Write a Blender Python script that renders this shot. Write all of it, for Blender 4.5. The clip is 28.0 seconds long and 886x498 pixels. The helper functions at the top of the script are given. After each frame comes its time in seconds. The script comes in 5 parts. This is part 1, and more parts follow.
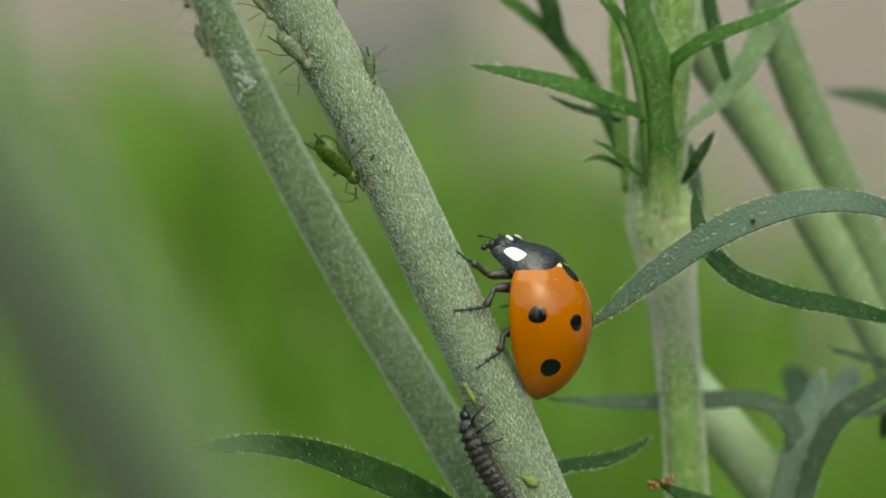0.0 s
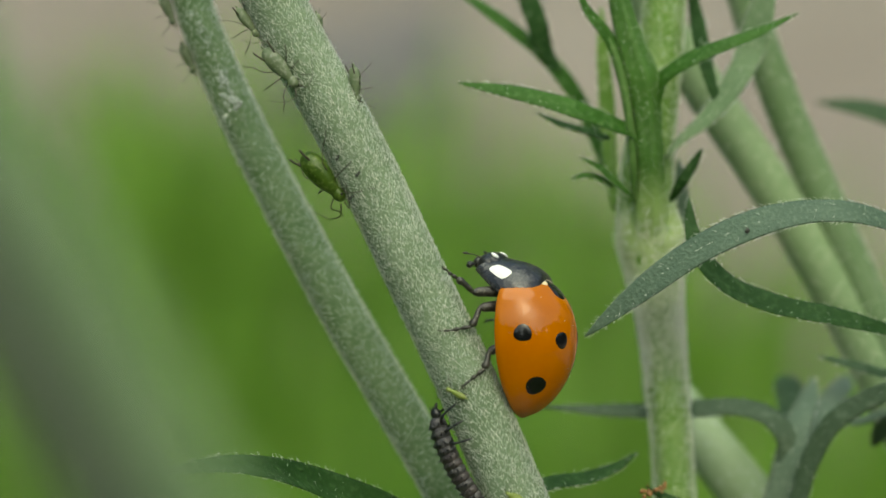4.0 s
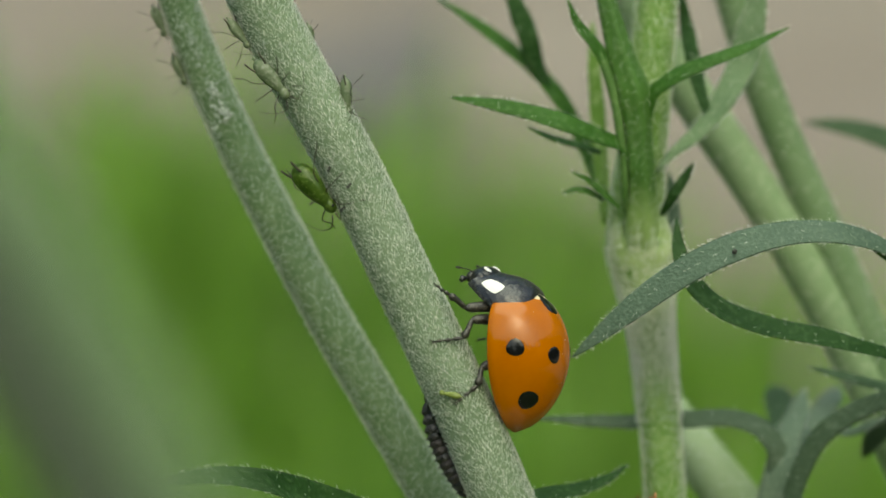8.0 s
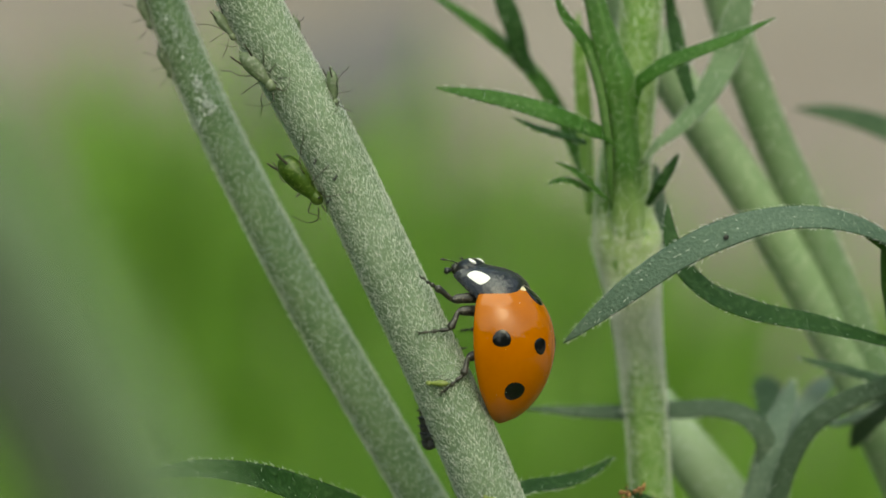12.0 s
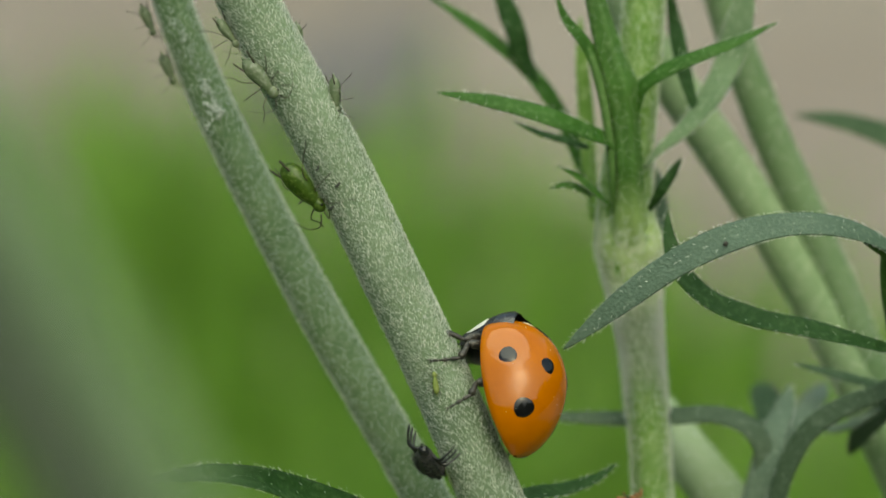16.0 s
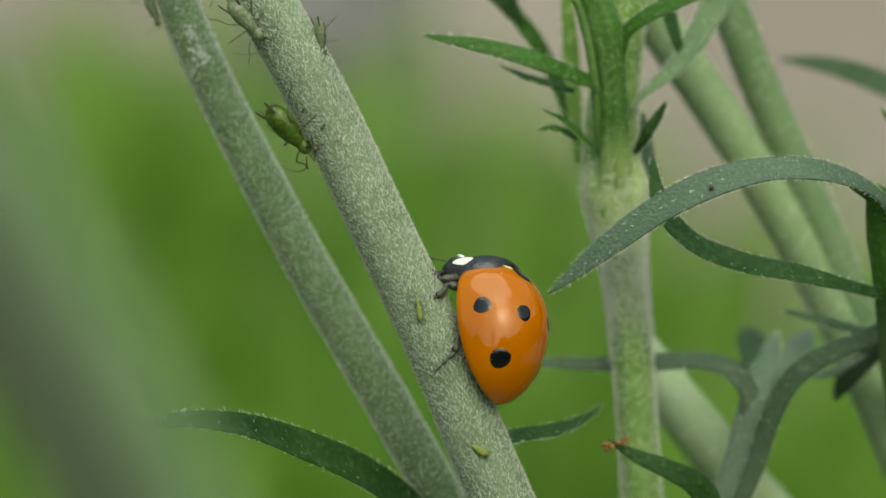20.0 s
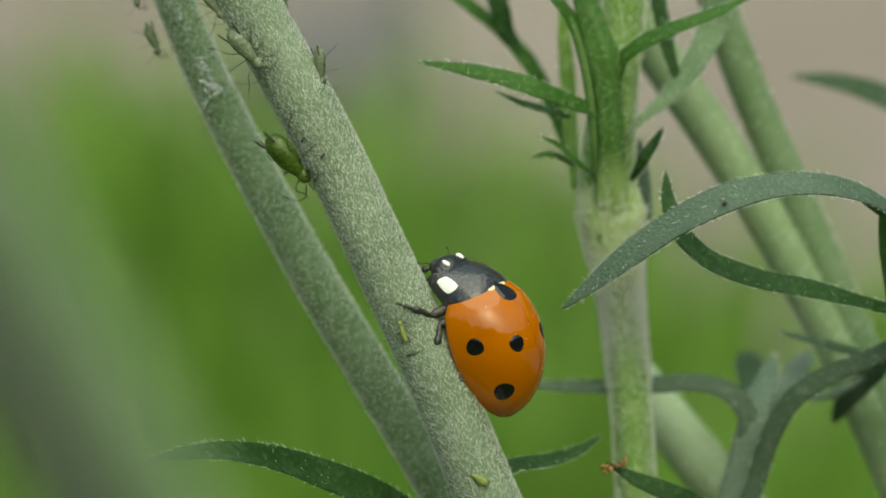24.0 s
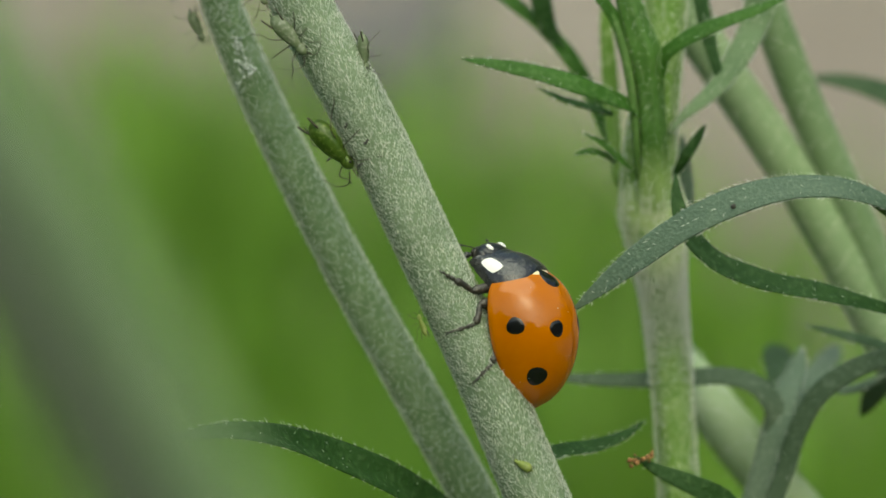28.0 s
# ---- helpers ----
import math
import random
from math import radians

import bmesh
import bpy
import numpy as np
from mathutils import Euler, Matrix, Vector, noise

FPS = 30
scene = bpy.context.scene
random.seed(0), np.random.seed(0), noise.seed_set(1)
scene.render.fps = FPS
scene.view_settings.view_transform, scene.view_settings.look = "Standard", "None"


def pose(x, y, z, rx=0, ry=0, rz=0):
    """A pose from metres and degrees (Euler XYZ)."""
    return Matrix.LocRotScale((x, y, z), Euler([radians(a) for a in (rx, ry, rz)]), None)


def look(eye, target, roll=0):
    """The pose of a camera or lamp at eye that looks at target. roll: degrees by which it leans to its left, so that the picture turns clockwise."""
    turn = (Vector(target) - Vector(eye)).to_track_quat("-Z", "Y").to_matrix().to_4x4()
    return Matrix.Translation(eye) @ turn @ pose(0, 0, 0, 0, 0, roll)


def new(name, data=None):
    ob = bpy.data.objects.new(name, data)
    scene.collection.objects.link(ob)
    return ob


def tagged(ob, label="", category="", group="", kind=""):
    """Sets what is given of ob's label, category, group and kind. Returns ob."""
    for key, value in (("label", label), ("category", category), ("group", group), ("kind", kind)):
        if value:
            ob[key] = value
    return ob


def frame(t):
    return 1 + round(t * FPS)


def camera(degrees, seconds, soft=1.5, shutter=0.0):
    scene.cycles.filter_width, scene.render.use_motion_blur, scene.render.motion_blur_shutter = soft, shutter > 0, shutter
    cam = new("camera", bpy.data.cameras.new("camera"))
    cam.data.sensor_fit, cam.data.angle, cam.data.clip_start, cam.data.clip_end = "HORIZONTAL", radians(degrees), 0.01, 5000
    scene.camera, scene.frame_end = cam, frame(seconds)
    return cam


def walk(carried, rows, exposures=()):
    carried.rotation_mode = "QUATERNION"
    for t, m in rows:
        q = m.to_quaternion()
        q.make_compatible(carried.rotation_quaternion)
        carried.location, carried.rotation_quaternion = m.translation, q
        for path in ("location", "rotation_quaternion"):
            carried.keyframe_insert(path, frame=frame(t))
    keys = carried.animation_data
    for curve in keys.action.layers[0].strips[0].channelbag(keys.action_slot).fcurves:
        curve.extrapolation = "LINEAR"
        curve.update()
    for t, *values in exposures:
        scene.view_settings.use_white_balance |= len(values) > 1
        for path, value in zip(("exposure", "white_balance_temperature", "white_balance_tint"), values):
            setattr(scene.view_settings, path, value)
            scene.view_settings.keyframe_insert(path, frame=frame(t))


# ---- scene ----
DIST = 0.18            # lens to the ladybird, metres
HEIGHT = 0.245         # the ladybird's height over the ground
TILT = 20.0            # the lens looks down by this many degrees

# The plan: x to the right, y away from the lens, z up across the line of sight, in millimetres.
PLAN = pose(0, 0, HEIGHT, -TILT)
MM = 0.001


def aim(x, z):
    """The lens stands still and is swung to the point (x, z) of the plan's sharp plane, in millimetres."""
    d = Vector((x * MM, DIST, z * MM))
    return PLAN @ pose(0, -DIST, 0) @ d.to_track_quat("-Z", "Y").to_matrix().to_4x4()


cam = camera(11.57, 28.0, soft=1.6)
cam.data.dof.use_dof = True
cam.data.dof.focus_distance = DIST - 0.0008
cam.data.dof.aperture_fstop = 40.0
walk(cam, [
    (0, aim(-0.000, 0.000)),
    (0.5, aim(0.321, 0.428)),
    (1, aim(0.393, 0.321)),
    (1.5, aim(0.037, 0.284)),
    (2, aim(1.140, 0.712)),
    (2.5, aim(0.607, 0.428)),
    (4.5, aim(0.607, 0.749)),
    (5, aim(0.072, 0.749)),
    (5.5, aim(0.286, 1.105)),
    (6, aim(0.535, 0.853)),
    (6.5, aim(0.642, 0.784)),
    (7, aim(0.428, 0.784)),
    (7.5, aim(0.821, 1.140)),
    (8, aim(0.963, 1.174)),
    (8.5, aim(1.070, 1.212)),
    (9, aim(1.747, 1.781)),
    (9.5, aim(0.535, 0.926)),
    (10, aim(0.607, 0.677)),
    (10.5, aim(1.247, 0.642)),
    (11, aim(1.605, 0.570)),
    (11.5, aim(1.391, 0.853)),
    (12, aim(1.533, 0.853)),
    (12.5, aim(1.070, 0.749)),
    (14.5, aim(0.998, 0.463)),
    (15, aim(1.567, 0.712)),
    (15.5, aim(1.533, 0.926)),
    (16, aim(1.426, 1.140)),
    (16.5, aim(2.956, -1.530)),
    (17, aim(3.491, -2.814)),
    (17.5, aim(4.026, -5.449)),
    (18, aim(4.916, -5.093)),
    (18.5, aim(4.844, -4.593)),
    (19, aim(5.449, -2.172)),
    (19.5, aim(5.414, -0.677)),
    (20, aim(2.030, -1.247)),
    (20.5, aim(1.035, -0.819)),
    (21, aim(1.960, -0.784)),
    (21.5, aim(2.423, -0.677)),
    (23.5, aim(1.395, -0.512)),
    (24, aim(2.047, -0.047)),
    (24.5, aim(0.465, -0.744)),
    (25, aim(2.256, -0.047)),
    (25.5, aim(1.884, -0.558)),
    (26, aim(-0.395, -1.535)),
    (26.5, aim(0.163, -0.837)),
    (27, aim(0.209, -0.674)),
    (27.5, aim(0.837, -0.372)),
    (28, aim(0.256, -0.628)),
], exposures=[(0, 0.5, 7200, -12), (28, 0.5, 7200, -12)])

# ---- light: a bright overcast sky ----
world = bpy.data.worlds.new("sky")
scene.world = world
world.use_nodes = True
wn = world.node_tree.nodes
sky = wn.new("ShaderNodeTexSky")
sky.sky_type = "NISHITA"
sky.sun_disc = False
sky.sun_elevation = radians(52)
sky.sun_rotation = radians(165)
sky.air_density, sky.dust_density = 1.0, 4.0
wn["Background"].inputs["Strength"].default_value = 0.15
world.node_tree.links.new(sky.outputs[0], wn["Background"].inputs["Color"])
sun = new("sun", bpy.data.lights.new("sun", "SUN"))
sun.data.energy = 1.5
sun.data.angle = radians(62)
sun.data.color = (1.0, 0.97, 0.92)
sun.matrix_world = look((-0.05, 0.1, 1.1), (0, 0, 0.1))


# ---- materials ----
def node_mat(name, rough=0.6, spec=0.4):
    m = bpy.data.materials.new(name)
    m.use_nodes = True
    b = m.node_tree.nodes["Principled BSDF"]
    b.inputs["Roughness"].default_value = rough
    b.inputs["Specular IOR Level"].default_value = spec
    return m, m.node_tree.nodes, m.node_tree.links, b


def noise_tex(n, l, scale, detail=4.0, stretch=None):
    tc = n.new("ShaderNodeTexCoord")
    t = n.new("ShaderNodeTexNoise")
    t.inputs["Scale"].default_value = scale
    t.inputs["Detail"].default_value = detail
    if stretch:
        mp = n.new("ShaderNodeMapping")
        mp.inputs["Scale"].default_value = stretch
        l.new(tc.outputs["Object"], mp.inputs["Vector"])
        l.new(mp.outputs[0], t.inputs["Vector"])
    else:
        l.new(tc.outputs["Object"], t.inputs["Vector"])
    return t


def ramp(n, l, src, stops):
    r = n.new("ShaderNodeValToRGB")
    while len(r.color_ramp.elements) < len(stops):
        r.color_ramp.elements.new(0.5)
    for e, (p, c) in zip(r.color_ramp.elements, stops):
        e.position, e.color = p, (*c, 1)
    l.new(src, r.inputs[0])
    return r


def mix(n, l, fac, a, b, mode="MIX"):
    m = n.new("ShaderNodeMix")
    m.data_type, m.blend_type = "RGBA", mode
    for s, v in ((m.inputs[0], fac), (m.inputs[6], a), (m.inputs[7], b)):
        if hasattr(v, "is_linked"):
            l.new(v, s)
        else:
            s.default_value = v if isinstance(v, float) else (*v, 1)
    return m.outputs[2]


def bump(n, l, b, src, strength, dist):
    u = n.new("ShaderNodeBump")
    u.inputs["Strength"].default_value = strength
    u.inputs["Distance"].default_value = dist
    l.new(src, u.inputs["Height"])
    l.new(u.outputs[0], b.inputs["Normal"])


def organic(name, c1, c2, c3, coarse, fine, rough=0.6, spec=0.35, strength=0.4, dist=0.00004, trans=0.0, stretch=None, felt=0.0):
    """Plant or skin: three tones from a coarse and a fine noise, with relief."""
    m, n, l, b = node_mat(name, rough, spec)
    big = noise_tex(n, l, coarse, 3)
    small = noise_tex(n, l, fine, 4, stretch)
    r1 = ramp(n, l, big.outputs[0], [(0.35, c1), (0.65, c2)])
    r2 = ramp(n, l, small.outputs[0], [(0.5, (0, 0, 0)), (0.72, (1, 1, 1))])
    col = mix(n, l, r2.outputs[0], r1.outputs[0], c3)
    l.new(col, b.inputs["Base Color"])
    bump(n, l, b, small.outputs[0], strength, dist)
    if felt:                       # a nap of short hairs, finer than those built
        b.inputs["Sheen Weight"].default_value = felt
        b.inputs["Sheen Roughness"].default_value = 0.35
        b.inputs["Sheen Tint"].default_value = (0.93, 0.95, 0.82, 1)
    if trans:
        t = n.new("ShaderNodeBsdfTranslucent")
        l.new(col, t.inputs[0])
        mx = n.new("ShaderNodeMixShader")
        mx.inputs[0].default_value = trans
        l.new(b.outputs[0], mx.inputs[1])
        l.new(t.outputs[0], mx.inputs[2])
        l.new(mx.outputs[0], n["Material Output"].inputs["Surface"])
    return m


STEM = organic("stem_skin", (0.134, 0.188, 0.108), (0.175, 0.236, 0.146), (0.235, 0.292, 0.2), 500, 6000, 0.75, 0.2, 0.6, 0.00006, felt=0.3)
STEM_SIDE = organic("side_stem_skin", (0.125, 0.2, 0.082), (0.172, 0.255, 0.118), (0.245, 0.32, 0.18), 700, 4000, 0.8, 0.15, felt=0.9)
LEAF_SOFT = organic("leaf_soft_grey", (0.10, 0.15, 0.10), (0.135, 0.19, 0.13), (0.19, 0.245, 0.18), 350, 4000, 0.65, 0.25, 0.6, 0.00006, 0.12, felt=0.4)
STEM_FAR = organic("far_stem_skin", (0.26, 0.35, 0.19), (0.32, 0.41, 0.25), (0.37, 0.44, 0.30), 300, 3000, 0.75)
STEM_PALE = organic("pale_stem_skin", (0.115, 0.222, 0.038), (0.165, 0.28, 0.065), (0.27, 0.365, 0.15), 600, 3500, 0.75, 0.15, felt=0.9)
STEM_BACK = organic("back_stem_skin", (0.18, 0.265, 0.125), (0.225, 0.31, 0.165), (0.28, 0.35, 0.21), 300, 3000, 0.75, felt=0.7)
STEM_NEAR = organic("near_stem_skin", (0.12, 0.148, 0.095), (0.148, 0.178, 0.12), (0.175, 0.205, 0.145), 200, 2500, 0.75)
STEM_DIM = organic("dim_stem_skin", (0.10, 0.17, 0.07), (0.14, 0.21, 0.10), (0.18, 0.24, 0.14), 300, 3000, 0.75, felt=0.5)
RIB = organic("pale_rib", (0.06, 0.135, 0.025), (0.085, 0.165, 0.04), (0.13, 0.21, 0.07), 500, 5000, 0.65)
HAIR = organic("plant_hair", (0.9, 0.91, 0.85), (0.93, 0.94, 0.9), (0.95, 0.95, 0.92), 900, 5000, 0.45, 0.4, 0.0, 0.0, 0.6)
LEAF = organic("leaf_green", (0.015, 0.047, 0.009), (0.024, 0.066, 0.014), (0.052, 0.104, 0.034), 350, 3500, 0.55, 0.16, 1.0, 0.00012, 0.1)
LEAF_SLATE = organic("leaf_slate_green", (0.032, 0.066, 0.028), (0.05, 0.09, 0.042), (0.085, 0.13, 0.075), 350, 4000, 0.6, 0.16, 0.8, 0.0001, 0.1)
LEAF_GREY = organic("leaf_grey_green", (0.066, 0.112, 0.074), (0.09, 0.142, 0.096), (0.13, 0.185, 0.135), 300, 7000, 0.55, 0.3, 0.9, 0.0001, 0.1)
LEAF_DUSK = organic("leaf_dusk_green", (0.05, 0.084, 0.045), (0.07, 0.108, 0.063), (0.11, 0.15, 0.10), 350, 4000, 0.6, 0.2, 0.8, 0.0001, 0.08)
LEAF_FRESH = organic("leaf_fresh_green", (0.030, 0.090, 0.010), (0.048, 0.125, 0.018), (0.09, 0.17, 0.05), 350, 3500, 0.5, 0.16, 1.0, 0.00012, 0.15)
def axis_mat(low, high, foot=(0.34, 0.48, 0.17)):
    """Fresh green that pales to yellow-green at the leaf's foot."""
    m = organic("leaf_fresh_pale_foot", (0.042, 0.11, 0.014), (0.062, 0.148, 0.023), (0.11, 0.19, 0.06), 350, 5000, 0.55, 0.3, 0.5, 0.00006, 0.0)
    n, l = m.node_tree.nodes, m.node_tree.links
    b = n["Principled BSDF"]
    old = b.inputs["Base Color"].links[0].from_socket
    tc = n.new("ShaderNodeTexCoord")
    sp = n.new("ShaderNodeSeparateXYZ")
    l.new(tc.outputs["Object"], sp.inputs[0])
    mr = n.new("ShaderNodeMapRange")
    mr.interpolation_type = "SMOOTHSTEP"
    for key, v in (("From Min", low * MM), ("From Max", high * MM), ("To Min", 1.0), ("To Max", 0.0)):
        mr.inputs[key].default_value = v
    l.new(sp.outputs["Z"], mr.inputs["Value"])
    l.new(mix(n, l, mr.outputs[0], old, foot), b.inputs["Base Color"])
    return m


BROWN = organic("withered_brown", (0.24, 0.11, 0.04), (0.33, 0.17, 0.07), (0.13, 0.07, 0.04), 2500, 9000, 0.8)
POWDER = organic("white_powder", (0.6, 0.64, 0.58), (0.75, 0.77, 0.72), (0.8, 0.8, 0.78), 3000, 9000, 0.9)
SPOT = organic("black_spot", (0.004, 0.004, 0.005), (0.006, 0.006, 0.007), (0.009, 0.009, 0.010), 1500, 9000, 0.12, 0.5, 0.15, 0.00002)
LEAF_PALE = organic("leaf_pale_underside", (0.13, 0.205, 0.10), (0.175, 0.255, 0.135), (0.25, 0.32, 0.2), 350, 5000, 0.7, 0.2, 0.7, 0.00008, 0.15, felt=0.6)
NODE = organic("woolly_node", (0.27, 0.37, 0.14), (0.36, 0.44, 0.22), (0.5, 0.55, 0.4), 900, 4500, 0.9, 0.1, 0.8, 0.00008, felt=1)
BLACK = organic("black_chitin", (0.009, 0.009, 0.01), (0.014, 0.014, 0.016), (0.026, 0.026, 0.028), 1500, 9000, 0.28, 0.5, 0.25, 0.00002)
SHIELD = organic("shield_chitin", (0.015, 0.015, 0.018), (0.026, 0.026, 0.031), (0.055, 0.053, 0.052), 1100, 5000, 0.22, 0.7, 0.9, 0.00004)
LEGMAT = organic("leg_chitin", (0.012, 0.011, 0.009), (0.03, 0.027, 0.021), (0.11, 0.10, 0.08), 2200, 8000, 0.4, 0.5)
WHITE = organic("white_mark", (0.74, 0.73, 0.68), (0.82, 0.81, 0.77), (0.86, 0.85, 0.82), 2500, 9000, 0.35)
CREAM = organic("cream_mark", (0.70, 0.60, 0.38), (0.78, 0.68, 0.46), (0.8, 0.72, 0.5), 2500, 9000, 0.35)
LARVA = organic("larva_skin", (0.028, 0.026, 0.028), (0.048, 0.045, 0.047), (0.105, 0.10, 0.10), 1800, 6000, 0.45, 0.45, 0.9, 0.00006)
LARVA_PALE = organic("larva_pale", (0.034, 0.029, 0.031), (0.058, 0.048, 0.048), (0.10, 0.086, 0.082), 1800, 6000, 0.5, 0.4, 0.9, 0.00006)
APHID = organic("aphid_green", (0.052, 0.105, 0.010), (0.09, 0.155, 0.02), (0.17, 0.235, 0.06), 1500, 6000, 0.35, 0.5, 0.3, 0.00003, 0.25)
APHID_PALE = organic("aphid_pale_green", (0.165, 0.215, 0.115), (0.22, 0.275, 0.155), (0.38, 0.41, 0.32), 1800, 6000, 0.4, 0.5, 0.4, 0.00003, 0.35)
APHID_YELLOW = organic("aphid_yellow", (0.21, 0.28, 0.05), (0.28, 0.34, 0.08), (0.36, 0.4, 0.16), 1500, 6000, 0.35, 0.5, 0.3, 0.00003, 0.3)
THIN = organic("aphid_leg", (0.025, 0.021, 0.013), (0.05, 0.045, 0.028), (0.10, 0.10, 0.06), 2500, 9000, 0.5)
SPECK = organic("dark_speck", (0.03, 0.035, 0.03), (0.05, 0.05, 0.045), (0.07, 0.06, 0.05), 2500, 9000, 0.8)


def elytron_mat():
    m, n, l, b = node_mat("elytron_orange", 0.5, 0.0)
    big = noise_tex(n, l, 420, 3)
    small = noise_tex(n, l, 7000, 3)
    r1 = ramp(n, l, big.outputs[0], [(0.3, (0.38, 0.104, 0.0008)), (0.7, (0.46, 0.138, 0.0012))])
    r2 = ramp(n, l, small.outputs[0], [(0.5, (0, 0, 0)), (0.8, (1, 1, 1))])
    l.new(mix(n, l, r2.outputs[0], r1.outputs[0], (0.42, 0.12, 0.001)), b.inputs["Base Color"])
    b.inputs["Coat Weight"].default_value = 0.85
    b.inputs["Coat Roughness"].default_value = 0.07
    b.inputs["Subsurface Weight"].default_value = 0.0
    wave = noise_tex(n, l, 650, 3)
    bump(n, l, b, wave.outputs[0], 0.5, 0.00012)
    l.new(b.inputs["Normal"].links[0].from_socket, b.inputs["Coat Normal"])
    return m


ELYTRON = elytron_mat()


def ground_mat():
    m, n, l, b = node_mat("bare_soil", 0.95, 0.2)
    big = noise_tex(n, l, 9, 3)
    small = noise_tex(n, l, 160, 6)
    r1 = ramp(n, l, big.outputs[0], [(0.35, (0.215, 0.18, 0.157)), (0.65, (0.265, 0.229, 0.202))])
    r2 = ramp(n, l, small.outputs[0], [(0.45, (0, 0, 0)), (0.75, (1, 1, 1))])
    l.new(mix(n, l, r2.outputs[0], r1.outputs[0], (0.19, 0.165, 0.14)), b.inputs["Base Color"])
    bump(n, l, b, small.outputs[0], 0.6, 0.004)
    return m


SOIL = ground_mat()
GRASS = organic("grass_blade", (0.12, 0.25, 0.024), (0.178, 0.34, 0.04), (0.222, 0.36, 0.07), 14, 160, 0.5, 0.4, 0.2, 0.0005, 0.3)
# dark green for the added ring, out of view, that blocks low sky light
UNSEEN_RING = organic("unseen_ring_green", (0.025, 0.06, 0.015), (0.05, 0.10, 0.025), (0.09, 0.15, 0.04), 6, 60, 0.7, 0.3, 0.8, 0.03)
STONE = organic("grey_stone", (0.10, 0.095, 0.10), (0.14, 0.135, 0.14), (0.2, 0.19, 0.19), 60, 600, 0.85)


# ---- building helpers ----
def thing(name, base=(0, 0, 0), label="", category="", group="", kind=""):
    """An Empty at the point base of the plan (mm), which parents its parts."""
    e = new(name)
    e.empty_display_size = 0.002
    e.matrix_world = PLAN @ Matrix.Translation(Vector(base) * MM)
    e["base"] = [float(v) for v in base]
    return tagged(e, label, category, group, kind)


def mesh_part(name, verts, faces, mat, parent, label="", kind="", smooth=True):
    """One mesh under a thing or part; verts in the plan's millimetres."""
    top = parent
    while top.parent:
        top = top.parent
    base = Vector(top["base"])
    me = bpy.data.meshes.new(name)
    me.from_pydata(((np.array(verts, float).reshape(-1, 3) - np.array(base)) * MM).tolist(), [], faces)
    me.materials.append(mat)
    if smooth:
        me.polygons.foreach_set("use_smooth", [True] * len(me.polygons))
    me.update()
    ob = new(name, me)
    ob.parent = parent
    return tagged(ob, label, "", "", kind)


def part(name, bm, material, parent, label="", kind=""):
    me = bpy.data.meshes.new(name)
    bm.to_mesh(me)
    bm.free()
    me.materials.append(material)
    me.polygons.foreach_set("use_smooth", [True] * len(me.polygons))
    ob = new(name, me)
    ob.parent = parent
    return tagged(ob, label, "", "", kind)


def curve(pts, count):
    """Points evenly along a smooth line through pts (each of any length)."""
    p = np.array(pts, float)
    gap = np.linalg.norm(np.diff(p[:, :3], axis=0), axis=1)
    slope = np.diff(p, axis=0) / gap[:, None]
    m = np.empty_like(p)
    m[0], m[-1] = slope[0], slope[-1]
    for i in range(1, len(p) - 1):
        m[i] = (slope[i - 1] * gap[i] + slope[i] * gap[i - 1]) / (gap[i] + gap[i - 1])
    out = []
    for i in range(len(p) - 1):
        for s in np.linspace(0, 1, 16, endpoint=False):
            a, b = s * s * (3 - 2 * s), s * (1 - s)
            out.append(p[i] * (1 - a) + p[i + 1] * a + gap[i] * b * ((1 - s) * m[i] - s * m[i + 1]))
    out.append(p[-1])
    out = np.array(out)
    run = np.concatenate([[0], np.cumsum(np.linalg.norm(np.diff(out[:, :3], axis=0), axis=1))])
    u = np.linspace(0, run[-1], count)
    return np.column_stack([np.interp(u, run, out[:, k]) for k in range(out.shape[1])])


def frames_along(c, hint):
    """Tangent, side and normal at each point of a line; hint is about the normal."""
    t = np.gradient(c[:, :3], axis=0)
    t /= np.linalg.norm(t, axis=1)[:, None]
    s = np.cross(t, np.array(hint, float))
    s /= np.linalg.norm(s, axis=1)[:, None]
    return t, s, np.cross(s, t)


def tube_data(c, seg=20, rough=0.0, ribs=0, hint=(0, -1, 0.01), seed=0, deep=0.03):
    """A round, slightly uneven tube along c, whose fourth column is the radius."""
    t, s, nrm = frames_along(c, hint)
    verts, faces = [], []
    for i in range(len(c)):
        for j in range(seg):
            a = 2 * math.pi * j / seg
            r = c[i, 3] * (1 + rough * noise.noise((c[i, 0] * 1.5 + seed, c[i, 2] * 1.5, a * 2)) + (deep * math.cos(a * ribs) if ribs else 0))
            verts.append(c[i, :3] + r * (math.cos(a) * s[i] + math.sin(a) * nrm[i]))
    for i in range(len(c) - 1):
        for j in range(seg):
            k = (j + 1) % seg
            faces.append((i * seg + j, i * seg + k, (i + 1) * seg + k, (i + 1) * seg + j))
    faces.append(tuple(range(seg))[::-1])
    faces.append(tuple(range((len(c) - 1) * seg, len(c) * seg)))
    return verts, faces


def tube(name, pts, mat, parent, count=40, seg=20, rough=0.0, ribs=0, label="", deep=0.03):
    c = curve(pts, count)
    v, f = tube_data(c, seg, rough, ribs, deep=deep)
    return mesh_part(name, v, f, mat, parent, label), c


